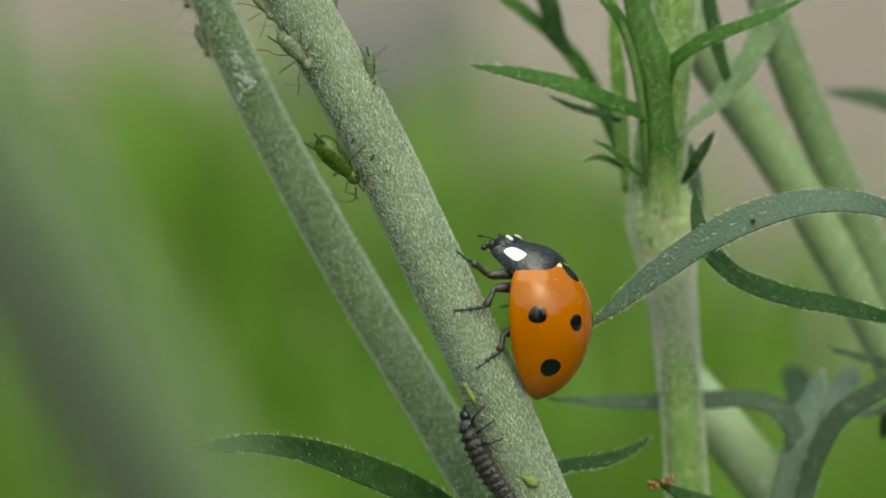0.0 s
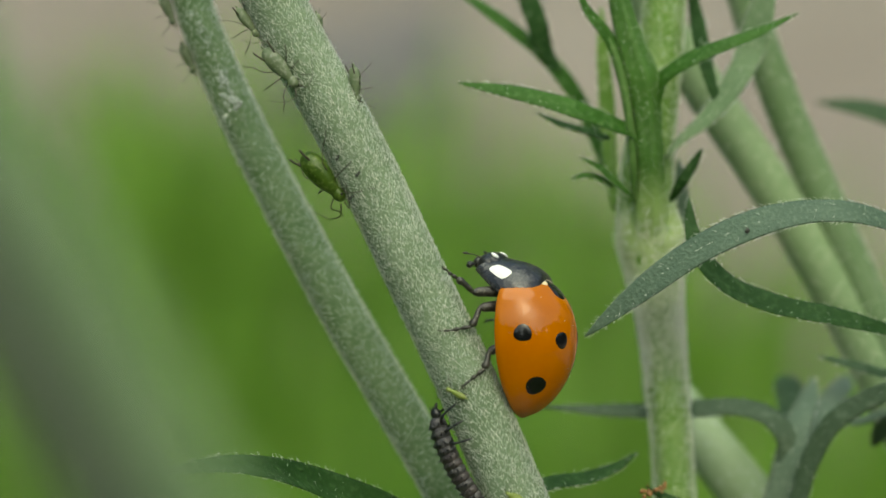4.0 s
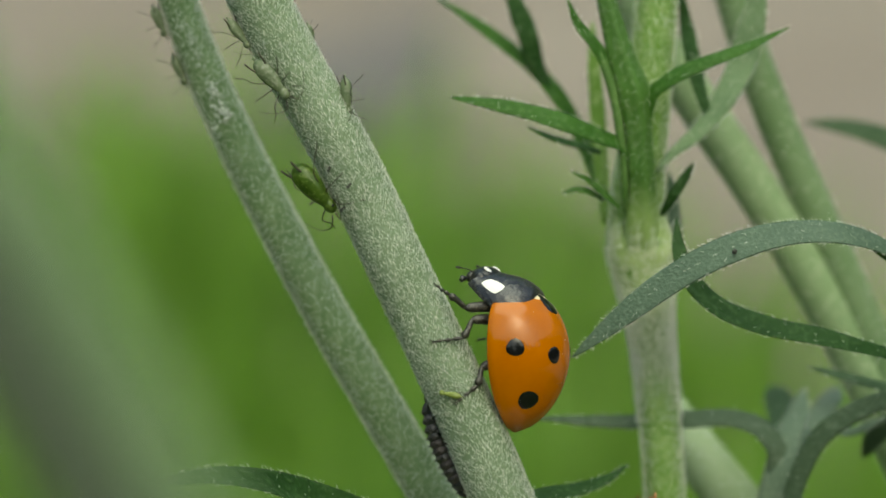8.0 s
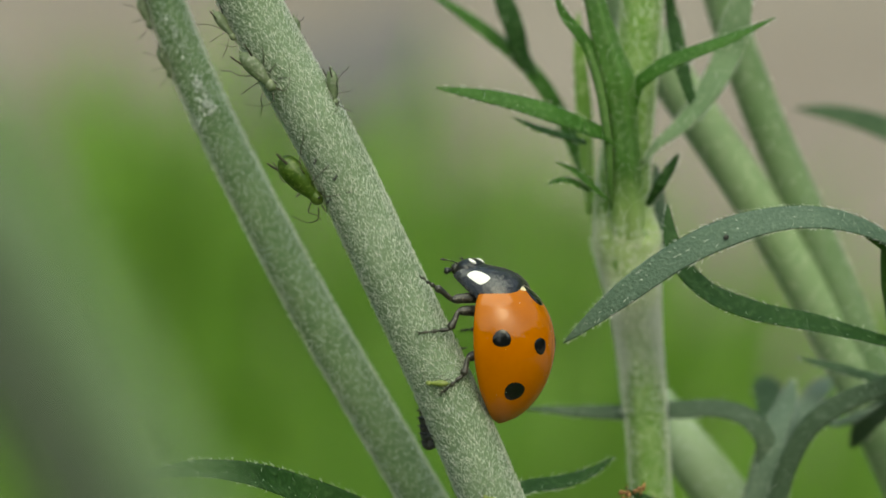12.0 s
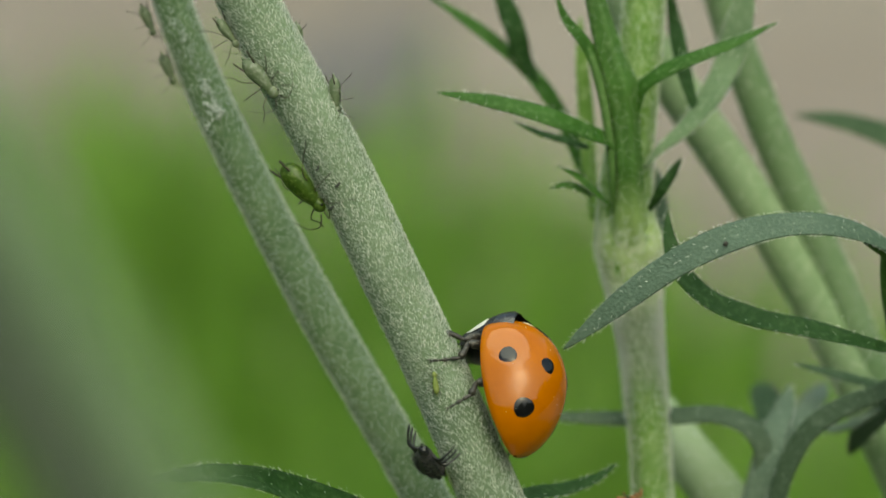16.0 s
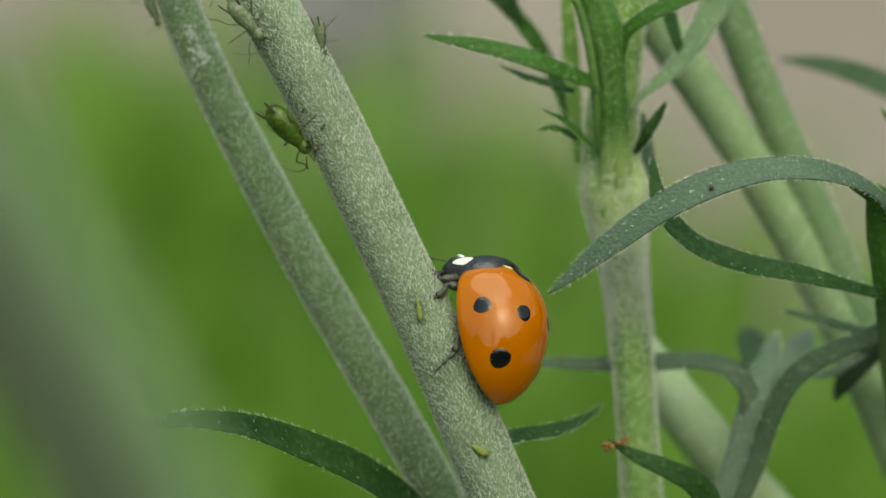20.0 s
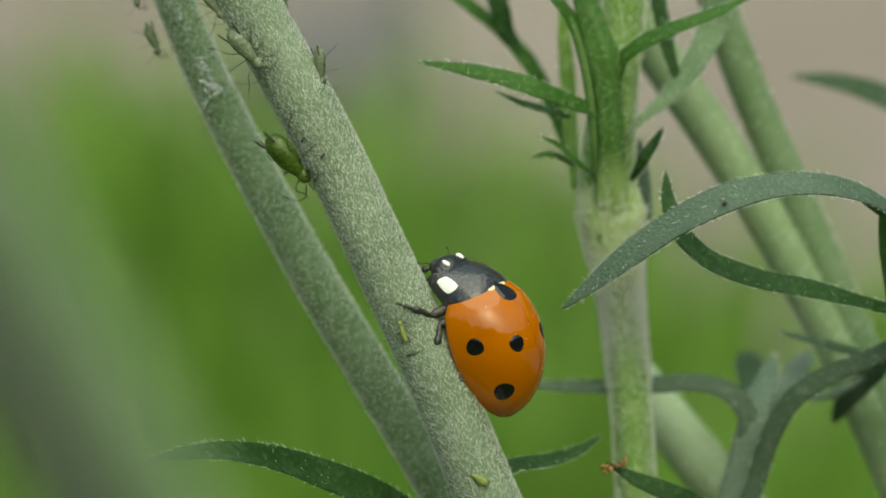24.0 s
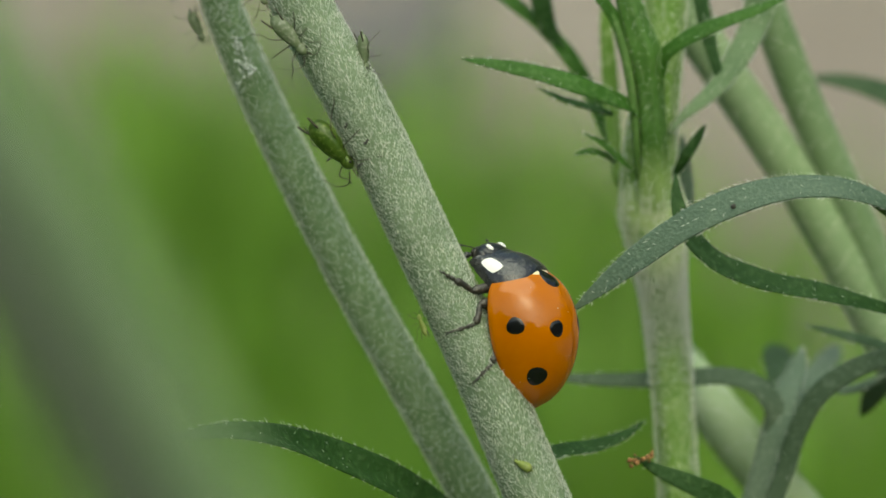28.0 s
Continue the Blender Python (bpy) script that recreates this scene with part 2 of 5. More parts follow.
def leaf(name, pts, mat, parent, width, hint=(0, -0.8, 0.6), count=26, thick=0.22, fold=0.18, label="", shape=(0.35, 0.0), hairs=0, bend=0.0, wave=0.03, hair=(0.1, 0.26)):
    """A narrow leaf or lobe along pts (from its foot to its tip): lens-shaped in section, folded along its midrib.
    shape: where it is broadest, and its width at the foot as a share of the greatest."""
    c = curve(pts, count)
    t, s, nrm = frames_along(c, hint)
    verts, faces = [], []
    seg = 12
    wide, foot = shape
    rnd = random.Random(len(name) + int(abs(c[0, 0]) * 100))
    for i in range(count):
        u = i / (count - 1)
        w = foot + (1 - foot) * math.sin(min(1, u / wide) * math.pi / 2) if u < wide else max(0.0, 1 - ((u - wide) / (1 - wide)) ** 2.2) ** 0.75
        half = max(0.02, 0.5 * width * w) * (1 + wave * math.sin(u * 23 + c[0, 0]))
        th = thick * (0.45 + 0.55 * w) * 0.5 if width > 3 * thick else max(0.03, 0.35 * half)
        for j in range(seg):
            a = 2 * math.pi * j / seg
            x, z = math.cos(a), math.sin(a)
            lift = fold * half * abs(x) + bend * half * x
            rib = 0.0
            if z > 0.2 and abs(x) < 0.3:
                rib = -0.35 * th
            if z < -0.2 and abs(x) < 0.3:
                rib = -0.5 * th
            verts.append(c[i, :3] + s[i] * half * x + nrm[i] * (th * z * (1 - 0.6 * abs(x)) + lift + rib))
    for i in range(count - 1):
        for j in range(seg):
            k = (j + 1) % seg
            faces.append((i * seg + j, i * seg + k, (i + 1) * seg + k, (i + 1) * seg + j))
    faces.append(tuple(range(seg))[::-1])
    faces.append(tuple(range((count - 1) * seg, count * seg)))
    ob = mesh_part(name, verts, faces, mat, parent, label)
    if hairs:
        hv, hf = [], []
        va = np.array(verts).reshape(count, seg, 3)
        for _ in range(hairs):
            i = rnd.randrange(count - 1)
            side = rnd.choice((0, 6)) if rnd.random() < 0.6 else rnd.randrange(seg)
            q = rnd.random()
            root = va[i, side] * (1 - q) + va[i + 1, side] * q
            out = va[i, side] - c[i, :3]
            out = out / (np.linalg.norm(out) + 1e-9)
            way = out * rnd.uniform(0.5, 1) + t[i] * rnd.uniform(0.2, 1.0) + nrm[i] * rnd.uniform(-0.4, 0.6) + np.array([rnd.uniform(-.3, .3) for _ in range(3)])
            add_hair(hv, hf, root, way / np.linalg.norm(way), t[i], rnd.uniform(*hair), 0.0095)
        mesh_part("hairs", hv, hf, HAIR, ob, "fine white leaf hairs", "stuff")
    return ob


def add_hair(hv, hf, root, way, along, length, half):
    """A fine bent hair: a tapered channel, open at its back."""
    way, along = np.array(way), np.array(along)
    s = np.cross(way, along + 0.01)
    s /= np.linalg.norm(s) + 1e-9
    q = np.cross(way, s)
    k = len(hv)
    mid = root + way * length * 0.5
    tip = mid + (way * 0.6 + along * 0.5) * length * 0.5
    for p, r in ((root, half), (mid, half * 0.8)):
        hv += [p - s * r, p + q * r, p + s * r]
    hv.append(tip)
    hf += [(k, k + 1, k + 4, k + 3), (k + 1, k + 2, k + 5, k + 4), (k + 3, k + 4, k + 6), (k + 4, k + 5, k + 6)]


def unit(a):
    return a / (np.linalg.norm(a, axis=1)[:, None] + 1e-9)


def stem_hairs(c, parent, count, length=(0.25, 0.5), lift=0.3, half=0.013, seed=1, low=0.0, high=1.0, bunch=False, label="fine white hairs lying along the stem", spread=0.4):
    """Many hairs over the part of a tube from low to high, most of them pointing back along it; built as add_hair() does."""
    rng = np.random.default_rng(seed)
    t, s, nrm = frames_along(c, (0, -1, 0.01))
    n = len(c)
    u = np.clip(rng.normal(0.5, 0.2, count), 0, 1) if bunch else rng.random(count)
    u = (low + (high - low) * u) * (n - 1)
    i = np.minimum(u.astype(int), n - 2)
    q = (u - i)[:, None]
    p = c[i] * (1 - q) + c[i + 1] * q
    a = rng.uniform(0, 2 * math.pi, count)[:, None]
    out = np.cos(a) * s[i] + np.sin(a) * nrm[i]
    turn = -np.sin(a) * s[i] + np.cos(a) * nrm[i]
    back = rng.uniform(0.5, 1.0, (count, 1)) * np.where(rng.random((count, 1)) < 0.85, -1, 1)
    way = unit(t[i] * back + turn * rng.normal(0, spread, (count, 1)) + out * rng.uniform(0.5, 1.6, (count, 1)) * lift)
    along = out * -0.5 + t[i] * rng.uniform(-0.6, 0.3, (count, 1))
    ln = rng.uniform(*length, (count, 1))
    side = unit(np.cross(way, along + 0.01))
    top = np.cross(way, side)
    root = p[:, :3] + out * (p[:, 3:4] - 0.005)
    mid = root + way * ln * 0.5
    tip = mid + (way * 0.6 + along * 0.5) * ln * 0.5
    h = half * rng.uniform(0.75, 1.3, (count, 1))
    v = np.stack([root - side * h, root + top * h, root + side * h, mid - side * h * 0.8, mid + top * h * 0.8, mid + side * h * 0.8, tip], 1).reshape(-1, 3)
    hf = []
    for k in range(0, count * 7, 7):
        hf += [(k, k + 1, k + 4, k + 3), (k + 1, k + 2, k + 5, k + 4), (k + 3, k + 4, k + 6), (k + 4, k + 5, k + 6)]
    mesh_part("hairs", v, hf, HAIR, parent, label, "stuff")


# ---- ground ----
def ground():
    bm = bmesh.new()
    ring = [0, 0.15, 0.3, 0.5, 0.7, 0.9, 1.15, 1.5, 2.2, 4, 9, 30, 120, 600, 3000]
    rows = []
    for i, r in enumerate(ring):
        row = []
        for j in range(48):
            a = 2 * math.pi * j / 48
            x, y = r * math.cos(a), r * math.sin(a) + 0.4
            z = (0.012 * noise.noise((x * 3, y * 3, 0)) - 0.012) * min(1, r / 0.2) if r < 40 else -0.01
            row.append(bm.verts.new((x, y, z)))
        rows.append(row)
    for a, b in zip(rows, rows[1:]):
        for j in range(48):
            k = (j + 1) % 48
            if a is rows[0]:
                bm.faces.new((a[j], b[j], b[k]))
            else:
                bm.faces.new((a[j], b[j], b[k], a[k]))
    bmesh.ops.remove_doubles(bm, verts=bm.verts, dist=1e-6)
    ob = part("ground", bm, SOIL, None, "bare grey-brown garden soil reaching the horizon", "structure")
    ob["category"] = "ground"


def grass():
    """Lawn on the near and left side of the soil, thinning out towards it."""
    rnd = random.Random(5)
    v, f = [], []
    for _ in range(42000):
        x, y = rnd.uniform(-0.45, 0.45), rnd.uniform(-0.35, 1.5)
        edge = (0.69 if x > 0 else 0.675) - 1.25 * x + 0.012 * math.sin(31 * x)
        if y > min(edge, 0.72) + rnd.gauss(0, 0.03):
            continue
        if abs(x) < 0.06 and y < 0.12 and y > -0.25:
            continue
        h = rnd.uniform(0.035, 0.055)
        if y < 0.25:
            h *= 0.7
        a = rnd.uniform(0, 6.28)
        w = rnd.uniform(0.0012, 0.0024)
        lean = rnd.uniform(0.1, 0.6) * h
        dx, dy = math.cos(a), math.sin(a)
        k = len(v)
        for s, wide in ((0, 1), (0.5, 0.85), (0.85, 0.5)):
            cx, cy, cz = x + lean * dx * s * s, y + lean * dy * s * s, h * s - 0.012
            v.append((cx - dy * w * wide, cy + dx * w * wide, cz))
            v.append((cx + dy * w * wide, cy - dx * w * wide, cz))
        v.append((x + lean * dx, y + lean * dy, h - 0.012))
        f += [(k, k + 1, k + 3, k + 2), (k + 2, k + 3, k + 5, k + 4), (k + 4, k + 5, k + 6)]
    for _ in range(70000):            # the lawn goes on round about, thinner and uneven at its edge
        x, y = rnd.uniform(-2.4, 1.6), rnd.uniform(-2.2, 1.3)
        if abs(x) < 0.45 and -0.35 < y < 1.5:
            continue
        rim = 1.5 + 0.5 * noise.noise((x * 0.9, y * 0.9, 7.0)) + 0.15 * noise.noise((x * 4, y * 4, 2.0))
        if math.hypot(x + 0.4, y + 0.45) > rim or y > 0.66 - 1.3 * x + rnd.gauss(0, 0.05):
            continue
        h, a, w = rnd.uniform(0.03, 0.06), rnd.uniform(0, 6.28), rnd.uniform(0.003, 0.0065)
        dx, dy = math.cos(a), math.sin(a)
        k, g = len(v), rnd.uniform(0.2, 0.7) * h
        v += [(x - dy * w, y + dx * w, -0.014), (x + dy * w, y - dx * w, -0.014), (x + g * dx * 0.4 + dy * w * 0.7, y + g * dy * 0.4 - dx * w * 0.7, h * 0.6), (x + g * dx * 0.4 - dy * w * 0.7, y + g * dy * 0.4 + dx * w * 0.7, h * 0.6), (x + g * dx, y + g * dy, h - 0.012)]
        f += [(k, k + 1, k + 2, k + 3), (k + 3, k + 2, k + 4)]
    me = bpy.data.meshes.new("grass")
    me.from_pydata(v, [], f)
    me.materials.append(GRASS)
    ob = new("grass", me)
    tagged(ob, "bright green lawn grass growing beside bare soil", "grass", "", "stuff")


def hedge():
    """Unseen hedge-like ring all round, added to block low sky and break up reflections."""
    bm = bmesh.new()
    rows = []
    for r0, z0 in ((2.9, -0.02), (2.85, 0.3), (2.85, 0.6), (2.9, 0.9), (2.95, 1.12), (3.05, 1.3), (3.3, 1.36), (3.8, 1.25), (3.9, 0.6), (3.9, -0.02)):
        row = []
        for j in range(240):
            a = 2 * math.pi * j / 240
            x, y = math.cos(a), math.sin(a)
            g = r0 + 0.14 * noise.noise((x * 9, y * 9, z0 * 4)) + 0.06 * noise.noise((x * 40, y * 40, z0 * 9))
            top = 1 + 0.45 * noise.noise((x * 3, y * 3, 1)) + 0.3 * noise.noise((x * 11, y * 11, 3))
            row.append(bm.verts.new((g * x, 0.3 + g * y, z0 * top)))
        rows.append(row)
    for a, b in zip(rows, rows[1:]):
        for j in range(240):
            n = (j + 1) % 240
            bm.faces.new((a[j], a[n], b[n], b[j]))
    ob = part("backdrop", bm, UNSEEN_RING, None, "unseen dark green ring added to block low sky light", "structure")
    ob["category"] = "hedge"


def stone(x, y, sx, sy, sz):
    bm = bmesh.new()
    bmesh.ops.create_icosphere(bm, subdivisions=3, radius=1)
    for v in bm.verts:
        k = 1 + 0.25 * noise.noise(v.co * 1.7 + Vector((x * 40, 0, 0))) + 0.08 * noise.noise(v.co * 5)
        v.co = Vector((v.co.x * sx * k, v.co.y * sy * k, max(v.co.z, -0.5) * sz * k))
    ob = part("stone", bm, STONE, None, "rounded dark grey stone lying on the soil")
    ob["category"] = "stone"
    ob.location = (x, y, sz * 0.3 - 0.012)


# ---- the plants ----
def main_stem():
    base = (34.24, 14, -272.93)
    st = thing("hairy_stem", base, "thick pale green stem covered in fine white hairs", "plant stem")
    ob, c = tube("stem", [(*(-13.81, 0, 27.93), 1.15), (*(-9.40, 0, 17.23), 1.2), (*(-6.02, 0, 10.26), 1.21), (*(-2.81, 0, 4.44), 1.22), (*(-0.60, 0, -0.21), 1.22), (*(1.70, 0, -5.09), 1.23), (*(3.86, 0, -10.21), 1.26),
                          (*(6.23, 0, -15.72), 1.3), (*(16.93, 3, -51.05), 1.4), (*(28.32, 8, -135.02), 1.6), (*base, 1.9)], STEM, st, 420, 28, 0.035, 0, "pale green stem with a felted skin")
    stem_hairs(c, st, 34000, (0.14, 0.34), 0.45, 0.0104, 3, 0.0, 0.165, spread=0.45)
    stem_hairs(c, st, 16000, (0.1, 0.22), 2.4, 0.007, 13, 0.0, 0.165, spread=0.8, label="short upright felt on the stem")
    stem_hairs(c, st, 1500, (0.3, 0.6), 0.3, 0.016, 4, 0.165, 0.5)
    leaf("leaf", [(3.57, 3, -9.67), (5.13, 4, -9.20), (6.96, 5, -8.94), (8.03, 5, -8.51), (8.82, 5, -7.91)], LEAF, st, 0.95, (0, -0.6, 0.8), label="narrow dark green leaf lobe", shape=(0.4, 0.6), hairs=160, hair=(0.1, 0.3))
    rnd = random.Random(21)
    for x, d, z in ((-3.75, -1, 4.37), (-2.93, -1.22, 3.70), (-3.19, -1.15, 2.75)):
        v, f = [], []
        for n in range(3):
            add_blob(v, f, np.array((x + n * 0.06 * rnd.uniform(0.4, 1.2), d, z + n * 0.06)), rnd.uniform(0.04, 0.07), rnd)
        mesh_part("speck", v, f, SPECK, st, "dark speck caught in the hairs")
    return st


def left_stem():
    base = (27.69, 54, -330.41)
    st = thing("slender_stem", base, "slender grey-green stem with short pale felt", "plant stem")
    ob, c = tube("stem", [(*(-13.9, 6, 28.86), 0.64), (*(-11.8, 6, 16.61), 0.7), (*(-9.85, 6, 10.60), 0.8), (*(-8.85, 6, 8.20), 0.83), (*(-6.44, 6, 3.39), 0.88), (*(-3.77, 6, -1.42), 0.92), (*(-0.87, 6, -6.23), 0.94), (*(1.75, 6, -10.60), 0.92),
                          (*(4.9, 7, -16.40), 0.9), (*(11.6, 9, -52.72), 0.9), (*(19.45, 14, -139.33), 1.13), (*base, 1.6)], STEM_SIDE, st, 420, 22, 0.03, 0, "grey-green stem")
    stem_hairs(c, st, 12000, (0.12, 0.3), 0.8, 0.008, 5, 0.0, 0.165, spread=0.7)
    stem_hairs(c, st, 32000, (0.14, 0.3), 3.0, 0.0085, 15, 0.0, 0.165, spread=0.6, label="short upright felt on the stem")
    rnd = random.Random(8)
    v, f = [], []
    for q in range(210):
        x, y = rnd.gauss(0, 0.22), rnd.choice((rnd.gauss(0, 0.22), rnd.gauss(0.95, 0.3), rnd.gauss(2.9, 0.6), rnd.uniform(-0.7, 4.2)))
        x = max(-0.7, min(0.7, x))
        p = np.array((-8.3 + x - y * 0.46, 6.0 - math.sqrt(0.8 - x * x) - 0.03, 7.05 + y))
        add_blob(v, f, p, rnd.choice((0.018, 0.022, 0.026, 0.03, 0.035, 0.045, 0.075)), rnd)
    for q in range(26):               # two thicker clots
        o = ((-8.26, 7.15), (-8.55, 6.35), (-8.62, 8.0))[q % 3]
        add_blob(v, f, np.array((o[0] + rnd.gauss(0, 0.12), 5.1, o[1] + rnd.gauss(0, 0.12))), rnd.uniform(0.03, 0.07), rnd)
    mesh_part("powder", v, f, POWDER, st, "white waxy powder flecks", "stuff")
    # a divided leaf grows from the stem's foot
    rachis = [(5.29, 7, -18.22), (3.82, 6, -15.48), (1.89, 5, -13.48), (0.69, 4, -11.74), (-1.21, 2.2, -10.26), (-4.26, 0, -8.91), (-7.35, -4, -8.0), (-10.3, -9, -8.0)]
    lf = leaf("leaf", rachis, LEAF, st, 1.65, (0, -0.8, 0.55), 48, 0.25, 0.3, "dark green divided leaf with hairy edges", (0.45, 0.5), 420, hair=(0.12, 0.32))
    leaf("leaf_lobe", [(1.29, 5, -12.88), (-0.26, 4, -12.62), (-2.16, 3, -12.58), (-4.99, 0, -12.67), (-8.4, -5, -12.6)], LEAF, lf, 0.8, (0, -0.6, 0.8), 30, 0.2, 0.25, "", (0.3, 0.6), 260, hair=(0.2, 0.5))
    leaf("leaf_lobe", [(4.30, 6, -16.32), (3.08, 5, -15.82), (0.69, 4, -15.38), (-2.16, 4, -15.26), (-4.75, 2, -14.40)], LEAF_GREY, lf, 0.85, (0, -0.6, 0.8), 30, 0.2, 0.2, "", (0.3, 0.6), 172)
    leaf("leaf_lobe", [(5.74, 6, -17.16), (4.54, 6, -15.72), (3.69, 5.5, -14.24), (3.21, 5.5, -12.80)], LEAF, lf, 0.9, (0.3, -0.8, 0.3), 24, 0.2, 0.2, "", (0.4, 0.6), 43)
    return st


def add_blob(v, f, p, r, rnd):
    """A small uneven lump of eight sides."""
    k = len(v)
    v.append(p + np.array((0, 0, r)))
    for i in (0.5, -0.5):
        for a in range(6):
            g = rnd.uniform(0.7, 1.2) * r
            v.append(p + np.array((math.cos(a * 1.047) * g * 0.87, math.sin(a * 1.047) * g * 0.87, i * g)))
    v.append(p + np.array((0, 0, -r)))
    for a in range(6):
        b = (a + 1) % 6
        f += [(k, k + 1 + a, k + 1 + b), (k + 1 + a, k + 7 + a, k + 7 + b, k + 1 + b), (k + 7 + a, k + 13, k + 7 + b)]


def right_plant():
    base = (20.35, 40, -312.92)
    st = thing("leafy_stem", base, "upright pale stem with a swollen woolly node and divided leaves", "plant stem")
    ob, c = tube("stem", [(*(10.77, 9, 29.33), 0.8), (*(10.35, 9, 15.65), 0.88), (*(10.04, 9, 10.77), 0.92), (*(9.67, 9, 7.11), 1.0), (*(9.35, 9, 4.18), 1.12), (*(9.30, 9, 2.71), 1.22), (*(9.47, 9, 1.37), 1.46), (*(9.62, 9, 0.02), 1.2), (*(9.87, 9, -1.93), 0.92), (*(10.28, 9, -6.32), 0.85),
                          (*(10.57, 9, -10.72), 0.85), (*(10.94, 9, -16.58), 0.9), (*(12.55, 12, -53.56), 1.15), (*(15.92, 20, -143.64), 1.3), (*base, 1.7)], STEM_PALE, st, 420, 24, 0.04, 6, "pale green stem, swollen at the node")
    stem_hairs(c, st, 5000, (0.18, 0.4), 1.5, 0.0085, 6, 0.0, 0.165, spread=0.6)
    stem_hairs(c, st, 16000, (0.22, 0.5), 2.6, 0.0085, 7, 0.081, 0.103, True, "white woolly hairs round the node")
    stem_hairs(c, st, 7000, (0.15, 0.32), 0.5, 0.011, 16, 0.0, 0.08)
    stem_hairs(c, st, 15000, (0.14, 0.32), 3.0, 0.0085, 17, 0.095, 0.165, spread=0.7, label="short upright felt on the stem")
    foot = curve([(*(9.47, 7.9, 1.00), 0.5), (*(9.42, 7.45, 1.84), 0.55), (*(9.37, 6.95, 2.80), 0.4)], 20)
    stem_hairs(foot, st, 140, (0.2, 0.5), 0.9, 0.013, 9, 0, 1, True, "white wool at the leaf's foot", 0.8)
    tube("node", [(*(9.33, 9, 2.91), 1.19), (*(9.38, 9, 2.22), 1.36), (*(9.47, 9, 1.37), 1.50), (*(9.62, 9, 0.02), 1.25), (*(9.77, 9, -1.20), 1.05), (*(9.84, 9, -1.78), 0.93)], NODE, st, 40, 28, 0.07, 0, "swollen whitish woolly node")
    axis = axis_mat((-18.94, 7, 1.59)[2] - base[2], (-18.94, 7, 4.49)[2] - base[2])
    lf, ca = tube("leaf", [(*(9.5, 9.0, 0.6), 0.5), (*(9.45, 8.35, 1.5), 0.72), (*(9.40, 7.5, 2.5), 0.72), (*(9.36, 6.9, 3.5), 0.64), (*(9.32, 6.5, 4.6), 0.6), (*(9.22, 6.4, 5.8), 0.6), (*(9.1, 6.3, 7.0), 0.64), (*(8.95, 6.2, 7.96), 0.74), (*(8.56, 6.1, 9.16), 0.62), (*(8.15, 6, 10.6), 0.5), (*(7.7, 6, 12.5), 0.36), (*(7.3, 6, 14.4), 0.12)], axis, st, 70, 36, 0.06, 5, "fresh green divided leaf with a grooved midrib", 0.06)
    stem_hairs(ca, lf, 1500, (0.1, 0.26), 1.6, 0.006, 31, 0.0, 0.95, spread=0.8, label="short white hairs on the midrib")
    tube("rib", [(*(8.9, 7.6, 2.1), 0.06), (*(8.7, 6.85, 3.0), 0.12), (*(8.62, 6.3, 4.1), 0.16), (*(8.5, 6.0, 5.6), 0.18), (*(8.2, 5.8, 7.5), 0.2), (*(7.75, 5.7, 9.1), 0.2), (*(7.3, 5.6, 10.0), 0.14)], RIB, lf, 40, 12, 0.15, 0, "paler rib running up into a lobe")
    leaf("leaf_lobe", [(9.20, 6.4, 5.44), (9.34, 6.3, 6.76), (9.71, 6.1, 7.77), (10.57, 5.5, 8.53), (12.10, 5.1, 9.23), (13.77, 5, 9.87), (15.54, 5, 10.73)], LEAF_FRESH, lf, 0.9, (-0.2, -0.75, 0.6), 36, 0.5, 0.12, "", (0.25, 0.9), 156)
    leaf("leaf_lobe", [(9.06, 6.4, 6.29), (8.51, 6.1, 7.84), (7.87, 5.8, 9.10), (7.33, 5.5, 9.97), (6.61, 5.5, 10.86), (6.14, 5.5, 12.01)], LEAF_FRESH, lf, 0.75, (0.2, -0.8, 0.5), 24, 0.3, 0.15, "", (0.3, 0.7), 72)
    leaf("leaf_lobe", [(9.30, 6.5, 4.96), (8.56, 6.1, 5.67), (7.57, 5.5, 6.06), (6.12, 5, 6.60), (4.68, 5, 7.05), (3.01, 5, 7.43), (1.15, 5, 7.77)], LEAF_FRESH, lf, 1.0, (0.1, -0.75, 0.6), 36, 0.4, 0.15, "", (0.4, 0.6), 180)
    leaf("leaf_lobe", [(7.63, 7, 5.46), (6.43, 7, 5.82), (5.46, 7, 6.11), (4.45, 7, 6.60)], LEAF, lf, 0.55, (0, -0.5, 0.8), 22, 0.2, 0.2, "", (0.3, 0.6), 36)
    leaf("leaf_lobe", [(8.59, 6.8, 2.97), (7.85, 6.4, 3.59), (7.12, 6.2, 4.23), (6.30, 6, 4.66)], LEAF_FRESH, lf, 0.5, (0, -0.6, 0.8), 22, 0.25, 0.15, "", (0.35, 0.5), 48)
    leaf("leaf_lobe", [(7.74, 6.6, 3.40), (7.13, 6.5, 3.76), (6.65, 6.4, 3.88), (5.97, 6.4, 3.73)], LEAF_FRESH, lf, 0.5, (0, -0.6, 0.8), 18, 0.25, 0.15, "", (0.4, 0.5), 36)
    leaf("leaf_lobe", [(10.27, 7.5, 2.81), (10.73, 7, 3.65), (11.16, 7, 4.32), (11.60, 7, 5.05)], LEAF, lf, 0.5, (0.3, -0.8, 0.3), 20, 0.25, 0.15, "", (0.45, 0.4), 48)
